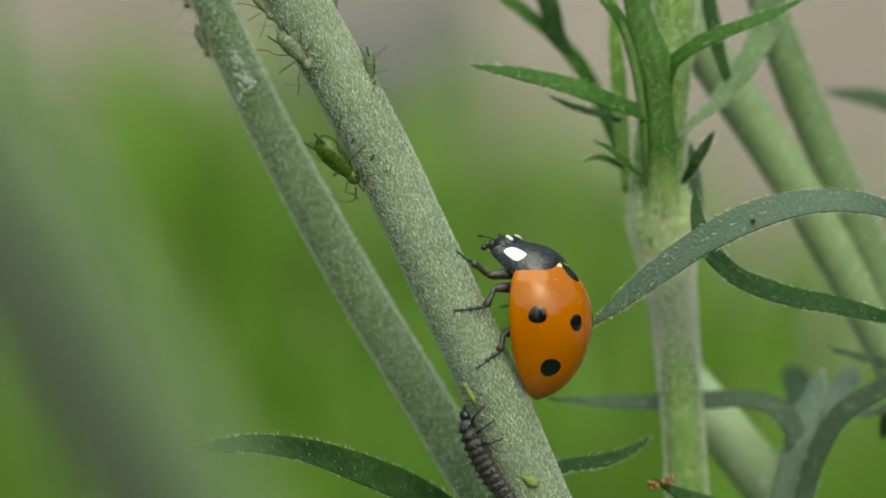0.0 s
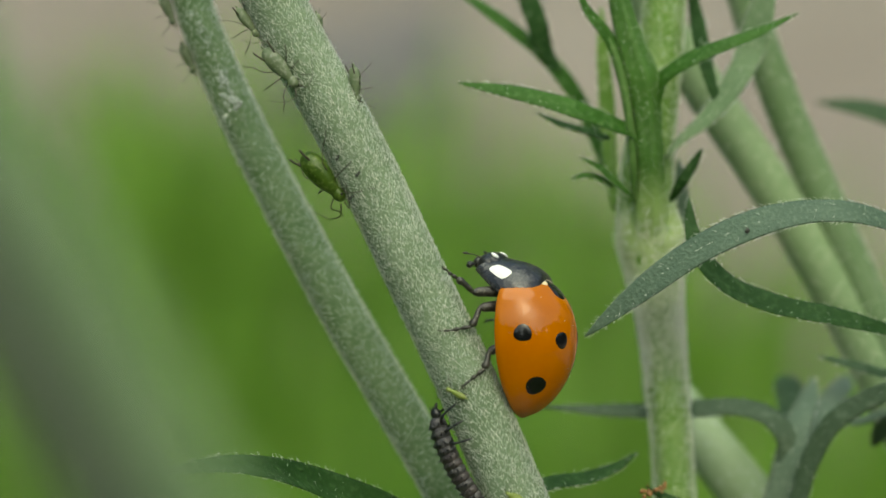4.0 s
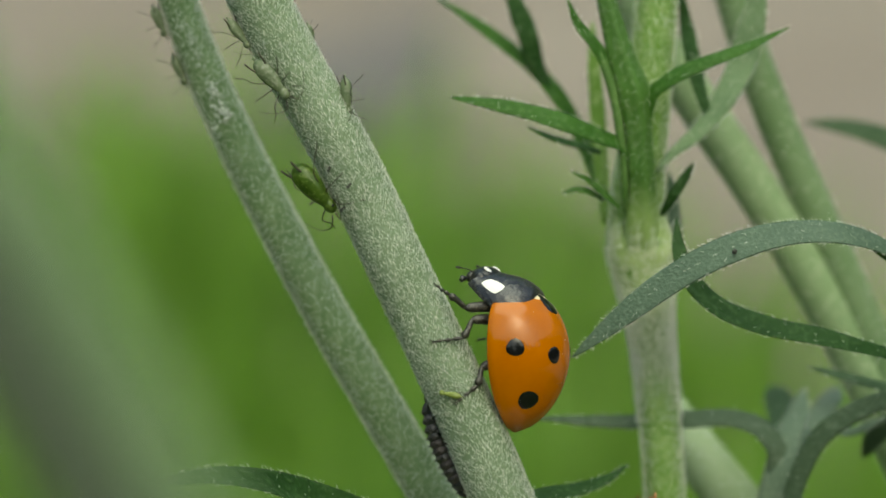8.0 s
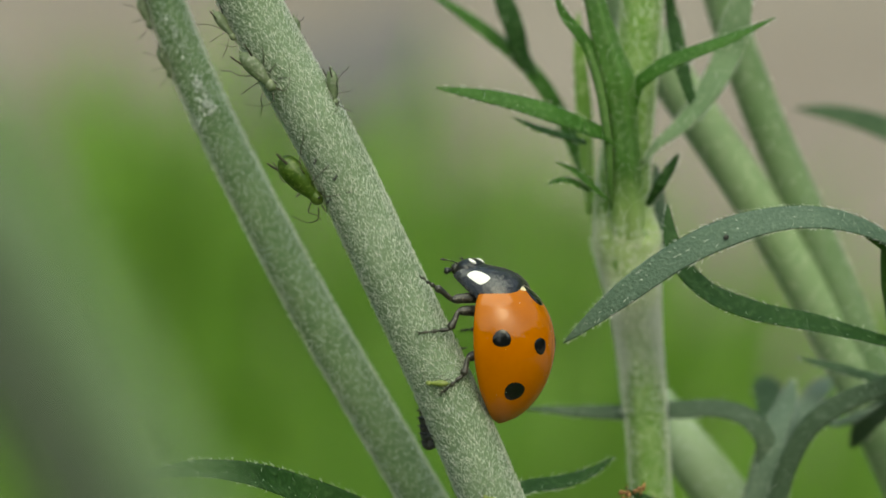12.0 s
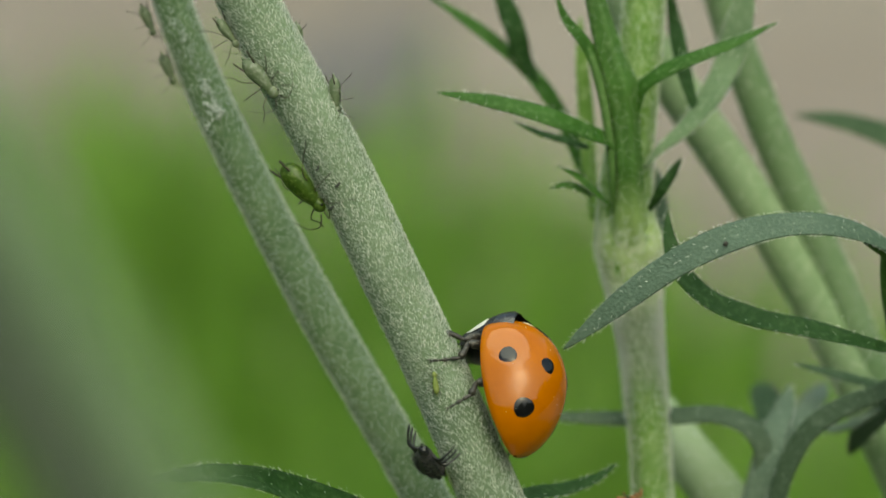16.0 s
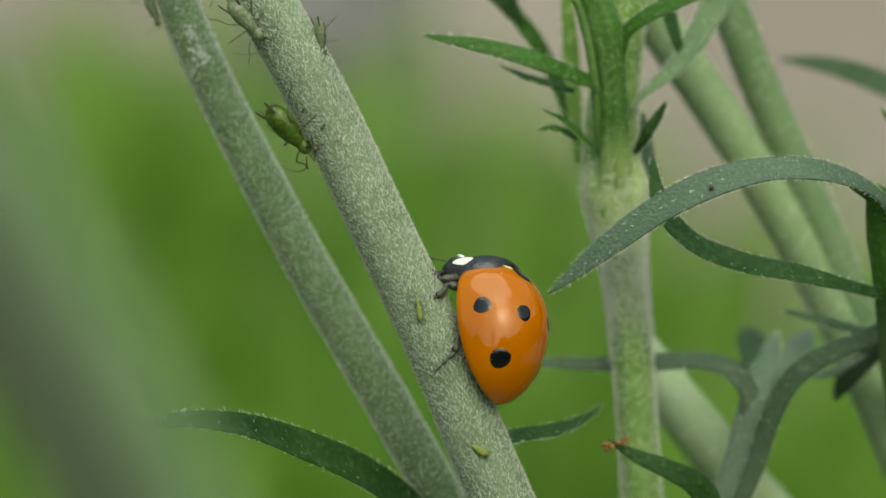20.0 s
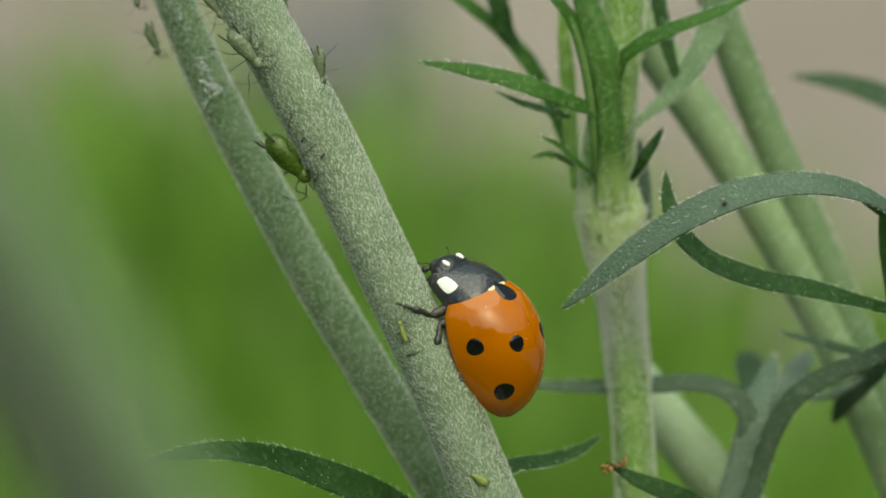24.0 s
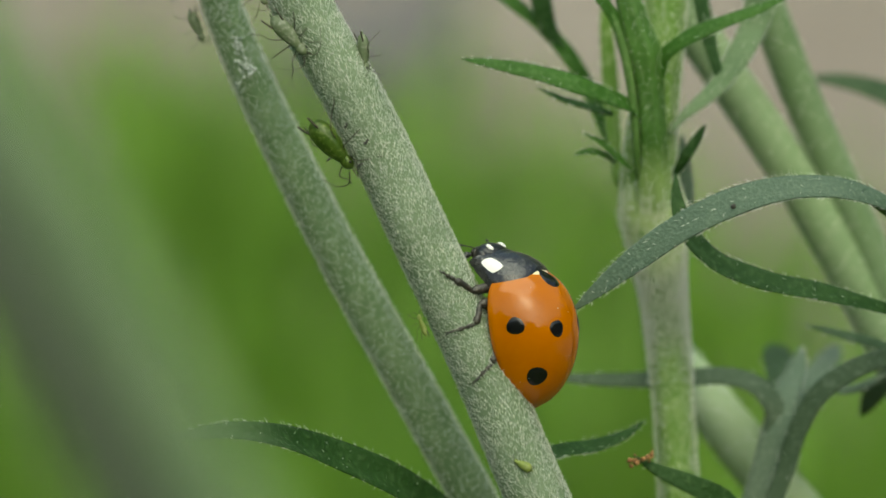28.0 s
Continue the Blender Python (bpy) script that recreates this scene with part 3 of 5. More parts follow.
    lr = leaf("leaf", [(10.08, 7.5, 4.63), (10.62, 7.6, 5.31), (11.80, 8, 6.29), (13.05, 8.5, 7.82), (13.82, 9, 9.30), (14.36, 9, 11.26), (14.68, 9, 12.97)], LEAF_PALE, st, 1.45, (-0.5, -0.8, 0.25), 34, 0.3, 0.15, "pale grey-green hairy leaf with a thin stalk", (0.72, 0.13), 420)
    leaf("leaf_lobe", [(12.31, 8.3, 7.08), (11.99, 9, 8.33), (11.73, 10, 9.84), (11.50, 11, 11.38), (11.25, 11, 12.86)], LEAF, lr, 0.7, (-0.2, -0.9, 0.2), 24, 0.25, 0.15, "", (0.5, 0.5), 48)
    ll = leaf("leaf", [(8.53, 12, 2.75), (7.83, 13, 4.26), (7.15, 13.5, 6.02), (6.15, 13.5, 7.90), (5.02, 13.5, 9.27), (3.65, 13.5, 10.40), (2.15, 13.5, 11.52), (0.65, 13.5, 12.52)], LEAF_FRESH, st, 0.95, (0.3, -0.7, 0.6), 34, 0.3, 0.15, "grey-green forked leaf behind the stem", (0.55, 0.5), 96)
    leaf("leaf_lobe", [(5.65, 13.4, 8.40), (4.94, 13.2, 9.76), (4.64, 13, 10.75), (4.26, 13, 11.74), (3.64, 13, 13.24)], LEAF, ll, 1.05, (0.3, -0.8, 0.3), 24, 0.3, 0.15, "", (0.55, 0.35), 48)
    leaf("leaf", [(8.07, 11.5, 2.50), (7.83, 11.8, 4.98), (7.71, 12, 7.22), (7.54, 12, 9.45), (7.47, 12, 11.44)], STEM_PALE, st, 0.7, (0, -1, 0.1), 24, 0.3, 0.15, "pale grey-green leaf close behind the stem", (0.5, 0.5), 48)
    leaf("leaf", [(11.13, 11, 1.01), (11.06, 11, 2.25), (10.91, 11, 3.48), (10.81, 11, 4.71)], LEAF_GREY, st, 0.6, (0, -1, 0.1), 20, 0.25, 0.1, "small grey leaf standing behind the node", (0.5, 0.6), 12)
    return st


def arching_plant():
    base = (45.52, 45, -320.90)
    st = thing("arching_leaf_stem", base, "grey-green stem with long arching narrow leaves", "plant stem")
    skin = axis_mat(-7.6 - base[2], -2.8 - base[2], (0.2, 0.285, 0.14))
    tube("stem", [(*(18.71, 1.7, 1.31), 0.15), (*(19.47, 2.2, 1.13), 0.32), (*(20.17, 3.2, 0.62), 0.72), (*(20.46, 3.9, -0.19), 0.92), (*(20.6, 4.2, -1.2), 0.85), (*(20.85, 4.8, -3.05), 0.8), (*(21.15, 6, -4.4), 0.85), (*(21.65, 9, -5.8), 0.95), (*(22.4, 13, -7.6), 1.0), (*(23.5, 18, -9.9), 1.05), (*(25.3, 25, -13.6), 1.1), (*(34.39, 34, -60.05), 1.3), (*base, 1.7)], skin, st, 260, 30, 0.03, 5, "fresh green grooved stem, paler and woolly below", 0.08)
    tube("rib", [(*(20.48, 3, 0.21), 0.12), (*(20.72, 3.35, -1.2), 0.17), (*(20.95, 4.0, -3.05), 0.18), (*(21.25, 5.2, -4.4), 0.2), (*(21.75, 8.1, -5.8), 0.2), (*(22.5, 12.1, -7.6), 0.1)], RIB, st, 50, 10, 0.1, 0, "pale yellow-green rib along the stem")
    lf = leaf("leaf", [(20.73, 2.75, -0.33), (20.21, 2.3, 0.57), (19.23, 1.5, 1.27), (17.33, 0.8, 1.87), (15.21, 0.6, 1.91), (13.11, 0.6, 1.42), (10.79, 0.8, 0.33), (8.47, 1.2, -1.31), (6.13, 1.8, -3.24)], LEAF_GREY, st, 1.3, (0.15, -0.85, 0.5), 46, 0.25, 0.12, "long grey-green leaf arching over to its tip", (0.6, 0.3), 620)
    o = (12.77, 0, 1.16)
    v, f = [], []
    add_blob(v, f, np.array((o[0], 0.25, o[2])), 0.12, random.Random(2))
    mesh_part("speck", v, f, SPECK, lf, "dark speck on the leaf")
    leaf("leaf", [(20.25, 4, -3.35), (18.79, 3.6, -2.99), (16.62, 3.2, -2.46), (14.00, 3, -1.92), (12.11, 3, -1.09), (11.12, 3.2, -0.02), (10.67, 3.6, 1.28), (10.60, 4, 2.59)], LEAF, st, 1.2, (0.1, -0.7, 0.7), 42, 0.25, 0.2, "dark green leaf curving under the arching one", (0.5, 0.5), 300)
    leaf("leaf", [(20.23, 2.9, -0.26), (20.79, 2.4, 0.61), (21.61, 1.8, 1.27), (22.73, 1, 1.96), (24.47, 0, 2.19)], LEAF_GREY, st, 1.6, (0.1, -0.8, 0.5), 26, 0.25, 0.15, "broad grey-green leaf", (0.5, 0.55), 260)
    leaf("leaf", [(22.76, 7, 2.03), (22.03, 7, 2.75), (21.19, 7, 3.72), (20.51, 7, 4.64)], LEAF_FRESH, st, 0.55, (0.2, -0.8, 0.5), 22, 0.25, 0.15, "small pointed green leaf", (0.4, 0.6), 18)
    leaf("leaf", [(21.79, 7, -3.77), (22.40, 7, -2.32), (23.24, 7, -0.87), (24.45, 7, 0.34)], LEAF, st, 0.9, (-0.3, -0.8, 0.4), 24, 0.25, 0.15, "dark green leaf leaning outwards", (0.4, 0.6), 18)
    leaf("leaf", [(26.41, 22, 3.76), (24.32, 22, 4.93), (22.24, 22, 6.11), (20.02, 22, 6.89), (17.54, 22, 7.28)], LEAF_SLATE, st, 1.3, (0, -0.8, 0.5), 26, 0.3, 0.15, "leaf tip far behind", (0.4, 0.6))
    return st


def forked_plant():
    base = (37.71, 60, -344.78)
    st = thing("forked_leaf_stem", base, "low stem with forked grey-green leaves", "plant stem")
    tube("stem", [(*(11.70, 11, -20.36), 0.7), (*(12.25, 12, -23.44), 0.8), (*(14.94, 18, -61.01), 1.0), (*(21.78, 35, -160.69), 1.2), (*base, 1.6)], STEM_BACK, st, 120, 16, 0.03, 0, "grey-green stem")
    lf = leaf("leaf", [(11.50, 11, -21.35), (12.0, 10.5, -18.0), (12.46, 10, -15.83), (13.41, 9.5, -13.82), (14.30, 9.5, -11.85), (14.90, 9.5, -10.13), (15.40, 9.6, -8.42), (15.72, 10.2, -7.20), (16.36, 12, -5.91), (16.79, 14, -4.9)], LEAF_SOFT, st, 1.45, (-0.4, -0.8, 0.3), 50, 0.3, 0.15, "grey-green forked leaf rising from below", (0.68, 0.45), 200)
    leaf("leaf_lobe", [(12.3, 9.3, -17.8), (13.49, 8.9, -15.49), (14.70, 8.7, -12.54), (15.59, 8.6, -10.33), (16.22, 8.5, -8.37), (17.10, 8.3, -6.82), (18.53, 8, -5.79), (20.07, 7.5, -5.12), (21.47, 7, -4.30), (22.39, 6.6, -3.64), (23.4, 6.3, -2.7)], LEAF_DUSK, lf, 1.0, (-0.4, -0.8, 0.3), 56, 0.35, 0.2, "dark green lobe reaching outwards", (0.62, 0.2), 260)
    leaf("leaf_lobe", [(15.34, 9.7, -8.79), (15.22, 9.9, -7.45), (14.56, 10.2, -6.60), (13.35, 10.5, -6.19), (11.62, 10.5, -6.23), (9.52, 10.5, -6.33), (7.4, 10.5, -6.3), (4.6, 10.5, -6.1)], LEAF_DUSK, lf, 1.1, (0, -0.7, 0.7), 40, 0.35, 0.15, "", (0.3, 0.8), 140)
    leaf("leaf_lobe", [(15.75, 10.5, -8.2), (15.95, 15, -7.1), (16.1, 19, -6.1), (16.2, 22, -5.0)], LEAF_SLATE, lf, 1.4, (0, -1, 0.1), 26, 0.5, 0.6, "dark curled lobe", (0.75, 0.5), 18)
    leaf("leaf_lobe", [(15.85, 10, -7.9), (17.1, 14, -6.6), (18.3, 18, -5.65), (19.0, 21, -5.0)], LEAF_SOFT, lf, 1.1, (-0.2, -1, 0.1), 24, 0.3, 0.15, "", (0.7, 0.6), 18)
    leaf("leaf_lobe", [(20.6, 8, -4.95), (19.59, 9, -4.70), (18.16, 9.6, -4.31), (16.6, 10, -3.88)], LEAF_SLATE, lf, 0.6, (0, -0.7, 0.7), 24, 0.25, 0.15, "", (0.4, 0.5), 40)
    leaf("leaf_lobe", [(21.6, 10, -5.2), (20.66, 12, -6.10), (19.9, 13, -6.95), (19.40, 14, -8.0)], LEAF_DUSK, lf, 1.0, (-0.2, -0.9, 0.2), 24, 0.25, 0.15, "", (0.6, 0.5), 12)
    leaf("leaf_lobe", [(20.4, 10, -5.9), (19.6, 12, -6.5), (18.6, 13, -6.85), (17.7, 13, -6.8)], LEAF_SOFT, lf, 0.6, (0, -0.8, 0.5), 22, 0.25, 0.15, "", (0.5, 0.5), 12)
    leaf("leaf_lobe", [(21.4, 7, -4.4), (22.3, 7.5, -4.7), (23.5, 8, -5.3), (25.0, 8.5, -6.3)], LEAF_SLATE, lf, 0.8, (0, -0.7, 0.7), 20, 0.25, 0.15, "", (0.4, 0.5), 30)
    wl = leaf("leaf", [(11.57, 11, -21.35), (12.24, 8, -17.37), (12.83, 6, -14.54), (13.29, 5, -12.67), (12.73, 4.5, -11.32), (11.27, 4, -10.46), (9.96, 4, -9.91), (8.84, 4, -9.25)], LEAF, st, 1.3, (0, -1, 0.25), 40, 0.3, 0.2, "dark green leaf with a withered brown tip", (0.5, 0.4), 96)
    v, f = [], []
    rnd = random.Random(3)
    for (x, d, z), n in (((8.92, 3.6, -9.42), 9), ((9.54, 3.6, -9.27), 9), ((9.23, 3.6, -9.37), 3)):
        for _ in range(n):
            add_blob(v, f, np.array((x + rnd.gauss(0, 0.1), d + rnd.gauss(0, 0.1), z + rnd.gauss(0, 0.12))), rnd.uniform(0.05, 0.13), rnd)
    mesh_part("withered_tip", v, f, BROWN, wl, "crumpled orange-brown withered tip")
    leaf("leaf", [(6.02, 7, -16.77), (6.68, 4, -14.24), (7.54, 3, -13.45), (8.96, 3, -12.67), (10.54, 3, -11.68)], LEAF, st, 0.95, (0, -0.6, 0.8), 26, 0.25, 0.2, "short dark green leaf", (0.4, 0.5), 54)
    leaf("leaf", [(11.81, 7, -16.04), (10.97, 5, -15.58), (10.20, 4, -15.19), (9.25, 4, -14.41)], LEAF, st, 0.8, (0, -0.6, 0.8), 22, 0.25, 0.2, "short dark green leaf", (0.4, 0.5), 36)
    leaf("leaf", [(22.39, 16, -20.13), (21.75, 16, -17.35), (21.50, 16, -15.32), (21.42, 16, -12.66)], LEAF_SOFT, st, 1.7, (0, -1, 0.1), 24, 0.3, 0.15, "soft grey leaf standing upright", (0.6, 0.6))
    leaf("leaf", [(22.91, 14, -19.68), (22.53, 14, -17.67), (22.36, 14, -16.42), (22.28, 14, -15.29)], LEAF_SOFT, st, 1.0, (0, -1, 0.1), 24, 0.3, 0.15, "small grey leaf standing upright", (0.6, 0.6))
    return st


def back_stems():
    for k, (rows, mat, label) in enumerate((
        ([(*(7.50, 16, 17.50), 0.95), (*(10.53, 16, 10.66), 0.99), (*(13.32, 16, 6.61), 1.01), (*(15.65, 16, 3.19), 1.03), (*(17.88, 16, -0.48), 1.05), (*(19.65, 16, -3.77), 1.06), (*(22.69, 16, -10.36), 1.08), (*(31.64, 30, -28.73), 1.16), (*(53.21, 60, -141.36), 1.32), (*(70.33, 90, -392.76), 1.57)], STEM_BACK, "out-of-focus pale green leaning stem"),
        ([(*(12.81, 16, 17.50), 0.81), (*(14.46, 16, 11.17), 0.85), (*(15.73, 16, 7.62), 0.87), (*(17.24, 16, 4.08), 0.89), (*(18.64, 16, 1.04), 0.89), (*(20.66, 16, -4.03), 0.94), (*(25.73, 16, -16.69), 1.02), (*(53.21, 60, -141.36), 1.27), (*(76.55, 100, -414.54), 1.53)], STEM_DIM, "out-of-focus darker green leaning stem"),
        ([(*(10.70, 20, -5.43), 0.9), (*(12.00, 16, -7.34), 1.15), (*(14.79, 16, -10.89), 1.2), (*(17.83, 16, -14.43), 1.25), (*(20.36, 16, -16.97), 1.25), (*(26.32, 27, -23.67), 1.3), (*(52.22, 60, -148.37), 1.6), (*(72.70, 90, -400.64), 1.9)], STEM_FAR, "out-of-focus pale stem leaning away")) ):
        st = thing("leaning_stem", rows[-1][:3], label, "plant stem", "leaning stems behind")
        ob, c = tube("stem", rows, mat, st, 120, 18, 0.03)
        stem_hairs(c, st, 1800, (0.2, 0.4), 0.6, 0.013, 20, 0.0, 0.25)


def near_stems():
    for rows, label, mat in ((
        [(*(-15.6, -88, 10.6), 1.45), (*(-12.2, -88, 4.55), 1.45), (*(-10.1, -88, 1.3), 1.45), (*(-8.0, -88, -1.9), 1.45), (*(-5.9, -88, -5.5), 1.45), (*(-3.6, -88, -9.7), 1.45), (*(10.35, -70, -59.78), 1.4), (*(20.91, -55, -263.38), 1.8)], "dark grey-green stem close before the lens, wholly blurred", STEM_NEAR),
        ([(*(-11.7, -92, 7.6), 0.75), (*(-9.3, -92, 3.6), 0.75), (*(-7.6, -92, 0.7), 0.75), (*(-5.9, -92, -2.3), 0.75), (*(-4.1, -92, -5.8), 0.75), (*(-2.2, -92, -9.7), 0.75), (*(12.03, -70, -59.78), 1.0), (*(24.65, -55, -263.38), 1.2)], "pale green stem close before the lens, wholly blurred", STEM_DIM)):
        st = thing("near_stem", rows[-1][:3], label, "plant stem", "blurred stems before the lens")
        ob, c = tube("stem", rows, mat, st, 120, 18, 0.03)
        stem_hairs(c, st, 1800, (0.2, 0.4), 0.6, 0.013, 20, 0.0, 0.25)


# ---- the animals ----
def dome(u, v):
    """A point of the ladybird's wing cases: u across (-1 left, 1 right), v from front (0) to tail (1); millimetres."""
    g = 0.055 + 0.945 * v
    s = 2 * g ** 0.80 - 1
    e = max(0.0, 1 - abs(s) ** (2.3 if s < 0 else 1.95))
    w = 2.25 * e ** 0.5
    w *= 1 - 0.16 * max(0.0, 1 - v / 0.14) ** 2
    h = 2.55 * e ** 0.56 * (1 - 0.20 * (1 - v) ** 4)
    a = u * math.pi / 2
    ca = math.cos(a)
    return Vector((w * math.sin(a), 2.6 - 5.7 * v, 0.35 - 0.22 * math.sin(math.pi * v) * (1 - ca) + h * max(0.0, ca) ** 0.88))


def dome_normal(u, v):
    d = 0.004
    return (dome(min(u + d, 0.999), v) - dome(u - d, v)).cross(dome(u, min(v + d, 0.999)) - dome(u, v - d)).normalized() * -1


def local_part(name, verts, faces, mat, parent, label=""):
    bm = bmesh.new()
    vs = [bm.verts.new(Vector(p) * MM) for p in verts]
    for f in faces:
        bm.faces.new([vs[i] for i in f])
    bmesh.ops.remove_doubles(bm, verts=bm.verts, dist=1e-7)
    bmesh.ops.recalc_face_normals(bm, faces=bm.faces)
    return part(name, bm, mat, parent, label)


def grid_faces(n, m):
    return [(i * m + j, i * m + j + 1, (i + 1) * m + j + 1, (i + 1) * m + j) for i in range(n - 1) for j in range(m - 1)]


def ellipsoid(name, c, r, mat, parent, label="", rot=(0, 0, 0), seg=16, rings=10, taper=0.0, rough=0.0, rings_deep=0.0):
    bm = bmesh.new()
    bmesh.ops.create_uvsphere(bm, u_segments=seg, v_segments=rings, radius=1)
    e = Euler([radians(a) for a in rot]).to_matrix()
    for v in bm.verts:
        p = v.co.copy()
        k = 1 + taper * p.y + rough * noise.noise(p * 3) + rings_deep * math.sin(p.y * 19)
        v.co = (Vector(c) + e @ Vector((p.x * r[0] * k, p.y * r[1], p.z * r[2] * k))) * MM
    return part(name, bm, mat, parent, label)


def limb(name, pts, mat, parent, label="", seg=8, count=22):
    c = curve(pts, count)
    v, f = tube_data(c, seg, 0.08, 0, (0.31, 0.22, 0.93))
    return local_part(name, v, f, mat, parent, label)


NECK = Vector((0, 2.25, 0.75))


def bow(p):
    """Neck shield and head are built about the joint before the wing cases."""
    return Vector(p) - NECK


def patch(name, u0, v0, ru, rv, mat, parent, label="", lift=0.02, points=None):
    """A flat mark lying on the wing case."""
    verts, faces = [], []
    n, m = 5, 20
    for i in range(n):
        for j in range(m):
            a = 2 * math.pi * j / m
            k = i / (n - 1) * (1 + 0.05 * math.sin(3 * a + u0 * 9))
            u, v = u0 + ru * k * math.cos(a), v0 + rv * k * math.sin(a)
            u = max(-0.97, min(0.97, u))
            v = max(0.005, v)
            edge = lift * (1 if i < n - 1 else -0.5)
            verts.append(dome(u, v) + dome_normal(u, max(v, 0.02)) * edge)
    for i in range(n - 1):
        for j in range(m):
            k = (j + 1) % m
            faces.append((i * m + j, i * m + k, (i + 1) * m + k, (i + 1) * m + j))
    return local_part(name, verts, faces, mat, parent, label)


MOVING = {}


def ladybird():
    lb = thing("ladybird", (0, 0, 0), "glossy orange ladybird with seven black spots clinging to a hairy stem", "ladybird")
    for side, nm in ((-1, "left"), (1, "right")):
        n, m = 26, 30
        verts = []
        for i in range(n):
            for j in range(m):
                v = j / (m - 1)
                v = v if v < 0.999 else 0.999
                if i < 21:
                    verts.append(dome(side * max(0.0012, i / 20 * 0.985), v))
                else:                      # the rim turns in under the edge
                    q = (i - 20) / 5
                    p = dome(side * 0.985, v)
                    verts.append(Vector((p.x * (1 - 0.22 * q), p.y + (0.25 * q if v > 0.8 else 0), p.z - 0.12 * math.sin(q * 3.1) - 0.02)))
        el = local_part("wing_case", verts, grid_faces(n, m), ELYTRON, lb, "glossy orange wing case")
        for u, v, ru, rv in ((0.73, 0.38, 0.102, 0.068), (0.27, 0.45, 0.10, 0.066), (0.57, 0.765, 0.165, 0.07)):
            patch("spot", side * u, v, ru, rv, SPOT, el, "round black spot")
        patch("pale_mark", side * 0.17, 0.022, 0.13, 0.028, CREAM, el, "cream mark beside the front spot")
    patch("front_spot", 0.0, 0.085, 0.17, 0.085, SPOT, lb, "black spot shared by both wing cases", 0.035)
    rnd = random.Random(12)
    v, f = [], []
    for _ in range(22):
        u, w = rnd.uniform(-0.9, 0.9), rnd.uniform(0.1, 0.95)
        p = dome(u, w) + dome_normal(u, w) * 0.01
        add_blob(v, f, np.array(p), rnd.choice((0.008, 0.01, 0.012, 0.018)), rnd)
    local_part("dust", v, f, POWDER, lb, "pale dust grains on the wing cases")
    # body under the wing cases
    ellipsoid("abdomen", (0, -0.4, 0.42), (2.05, 2.5, 0.42), BLACK, lb, "black ridged underside")
    for k in range(5):
        y = 0.2 - k * 0.52
        w = 1.9 - 0.09 * k * k
        limb("belly_ridge", [(-w, y, 0.34, 0.06), (-w * 0.5, y - 0.1, 0.10, 0.16), (0, y - 0.14, 0.05, 0.19), (w * 0.5, y - 0.1, 0.10, 0.16), (w, y, 0.34, 0.06)], BLACK, lb)
    ellipsoid("thorax", (0, 1.9, 0.75), (1.55, 1.0, 0.7), BLACK, lb)
    # pronotum, bent down towards the stem
    def shield(a, q, proud=0.0):
        p = max(q, 0.0)
        back = max(-q, 0.0)
        w = 1.66 + proud - 0.48 * p ** 1.8 - 0.12 * (1 - p) ** 6 + 0.06 * math.sin(math.pi * p) - 0.5 * back
        h = 1.26 + proud - 0.45 * p ** 1.5 - 0.06 * (1 - p) ** 6 + 0.11 * math.sin(math.pi * p) - 1.1 * back
        y = 2.02 + 1.68 * q - 0.35 * abs(math.sin(a)) * (1 - q) + 0.32 * abs(math.sin(a)) ** 3 * p
        return bow((w * math.sin(a), y, 0.62 + h * math.cos(a) * 0.98 - 0.42 * p))

    n, m = 26, 22
    verts = [shield((i / (n - 1) - 0.5) * math.pi * 1.12, -0.1 + 1.1 * j / (m - 1)) for i in range(n) for j in range(m)]
    pr = local_part("pronotum", verts, grid_faces(n, m), SHIELD, lb, "glossy black neck shield")
    pr.location = NECK * MM
    ellipsoid("neck", bow((0, 2.95, 0.6)), (1.3, 0.95, 0.72), BLACK, pr)
    for side in (-1, 1):
        ve, fa = [], []
        for i in range(8):
            for j in range(8):
                g, h = i / 3.5 - 1, j / 3.5 - 1
                a = side * (1.09 + 0.24 * g * math.sqrt(1 - 0.3 * h * h))
                q = 0.65 + 0.19 * h * math.sqrt(1 - 0.3 * g * g)
                ve.append(shield(a, q, 0.035))
        local_part("white_patch", ve, grid_faces(8, 8), WHITE, pr, "white patch at the shield's corner")
    ellipsoid("head", bow((0, 3.76, 0.42)), (1.0, 0.72, 0.62), BLACK, pr, "black head tucked down", (-22, 0, 0))
    for side in (-1, 1):
        ellipsoid("eye", bow((side * 0.84, 3.84, 0.5)), (0.22, 0.32, 0.28), BLACK, pr, "black eye")
        ellipsoid("eye_mark", bow((side * 0.5, 3.98, 0.90)), (0.15, 0.2, 0.08), WHITE, pr, "white mark beside the eye", (-12, 0, 0))
        limb("antenna", [(*bow((p[0], p[1] - 0.2, p[2])), p[3]) for p in [(side * 0.5, 4.4, 0.42, 0.03), (side * 0.75, 4.7, 0.38, 0.026), (side * 1.0, 4.9, 0.28, 0.03), (side * 1.12, 5.02, 0.2, 0.055), (side * 1.18, 5.08, 0.15, 0.02)]], LEGMAT, pr, "short clubbed antenna")
        limb("palp", [(*bow((p[0], p[1] - 0.2, p[2])), p[3]) for p in [(side * 0.3, 4.4, 0.15, 0.05), (side * 0.4, 4.58, 0.0, 0.05), (side * 0.48, 4.7, -0.2, 0.15), (side * 0.46, 4.6, -0.28, 0.03)]], BLACK, pr, "dark mouth palp")
    ellipsoid("mouth", bow((0, 4.32, 0.1)), (0.5, 0.3, 0.28), LEGMAT, pr)
    legs = []
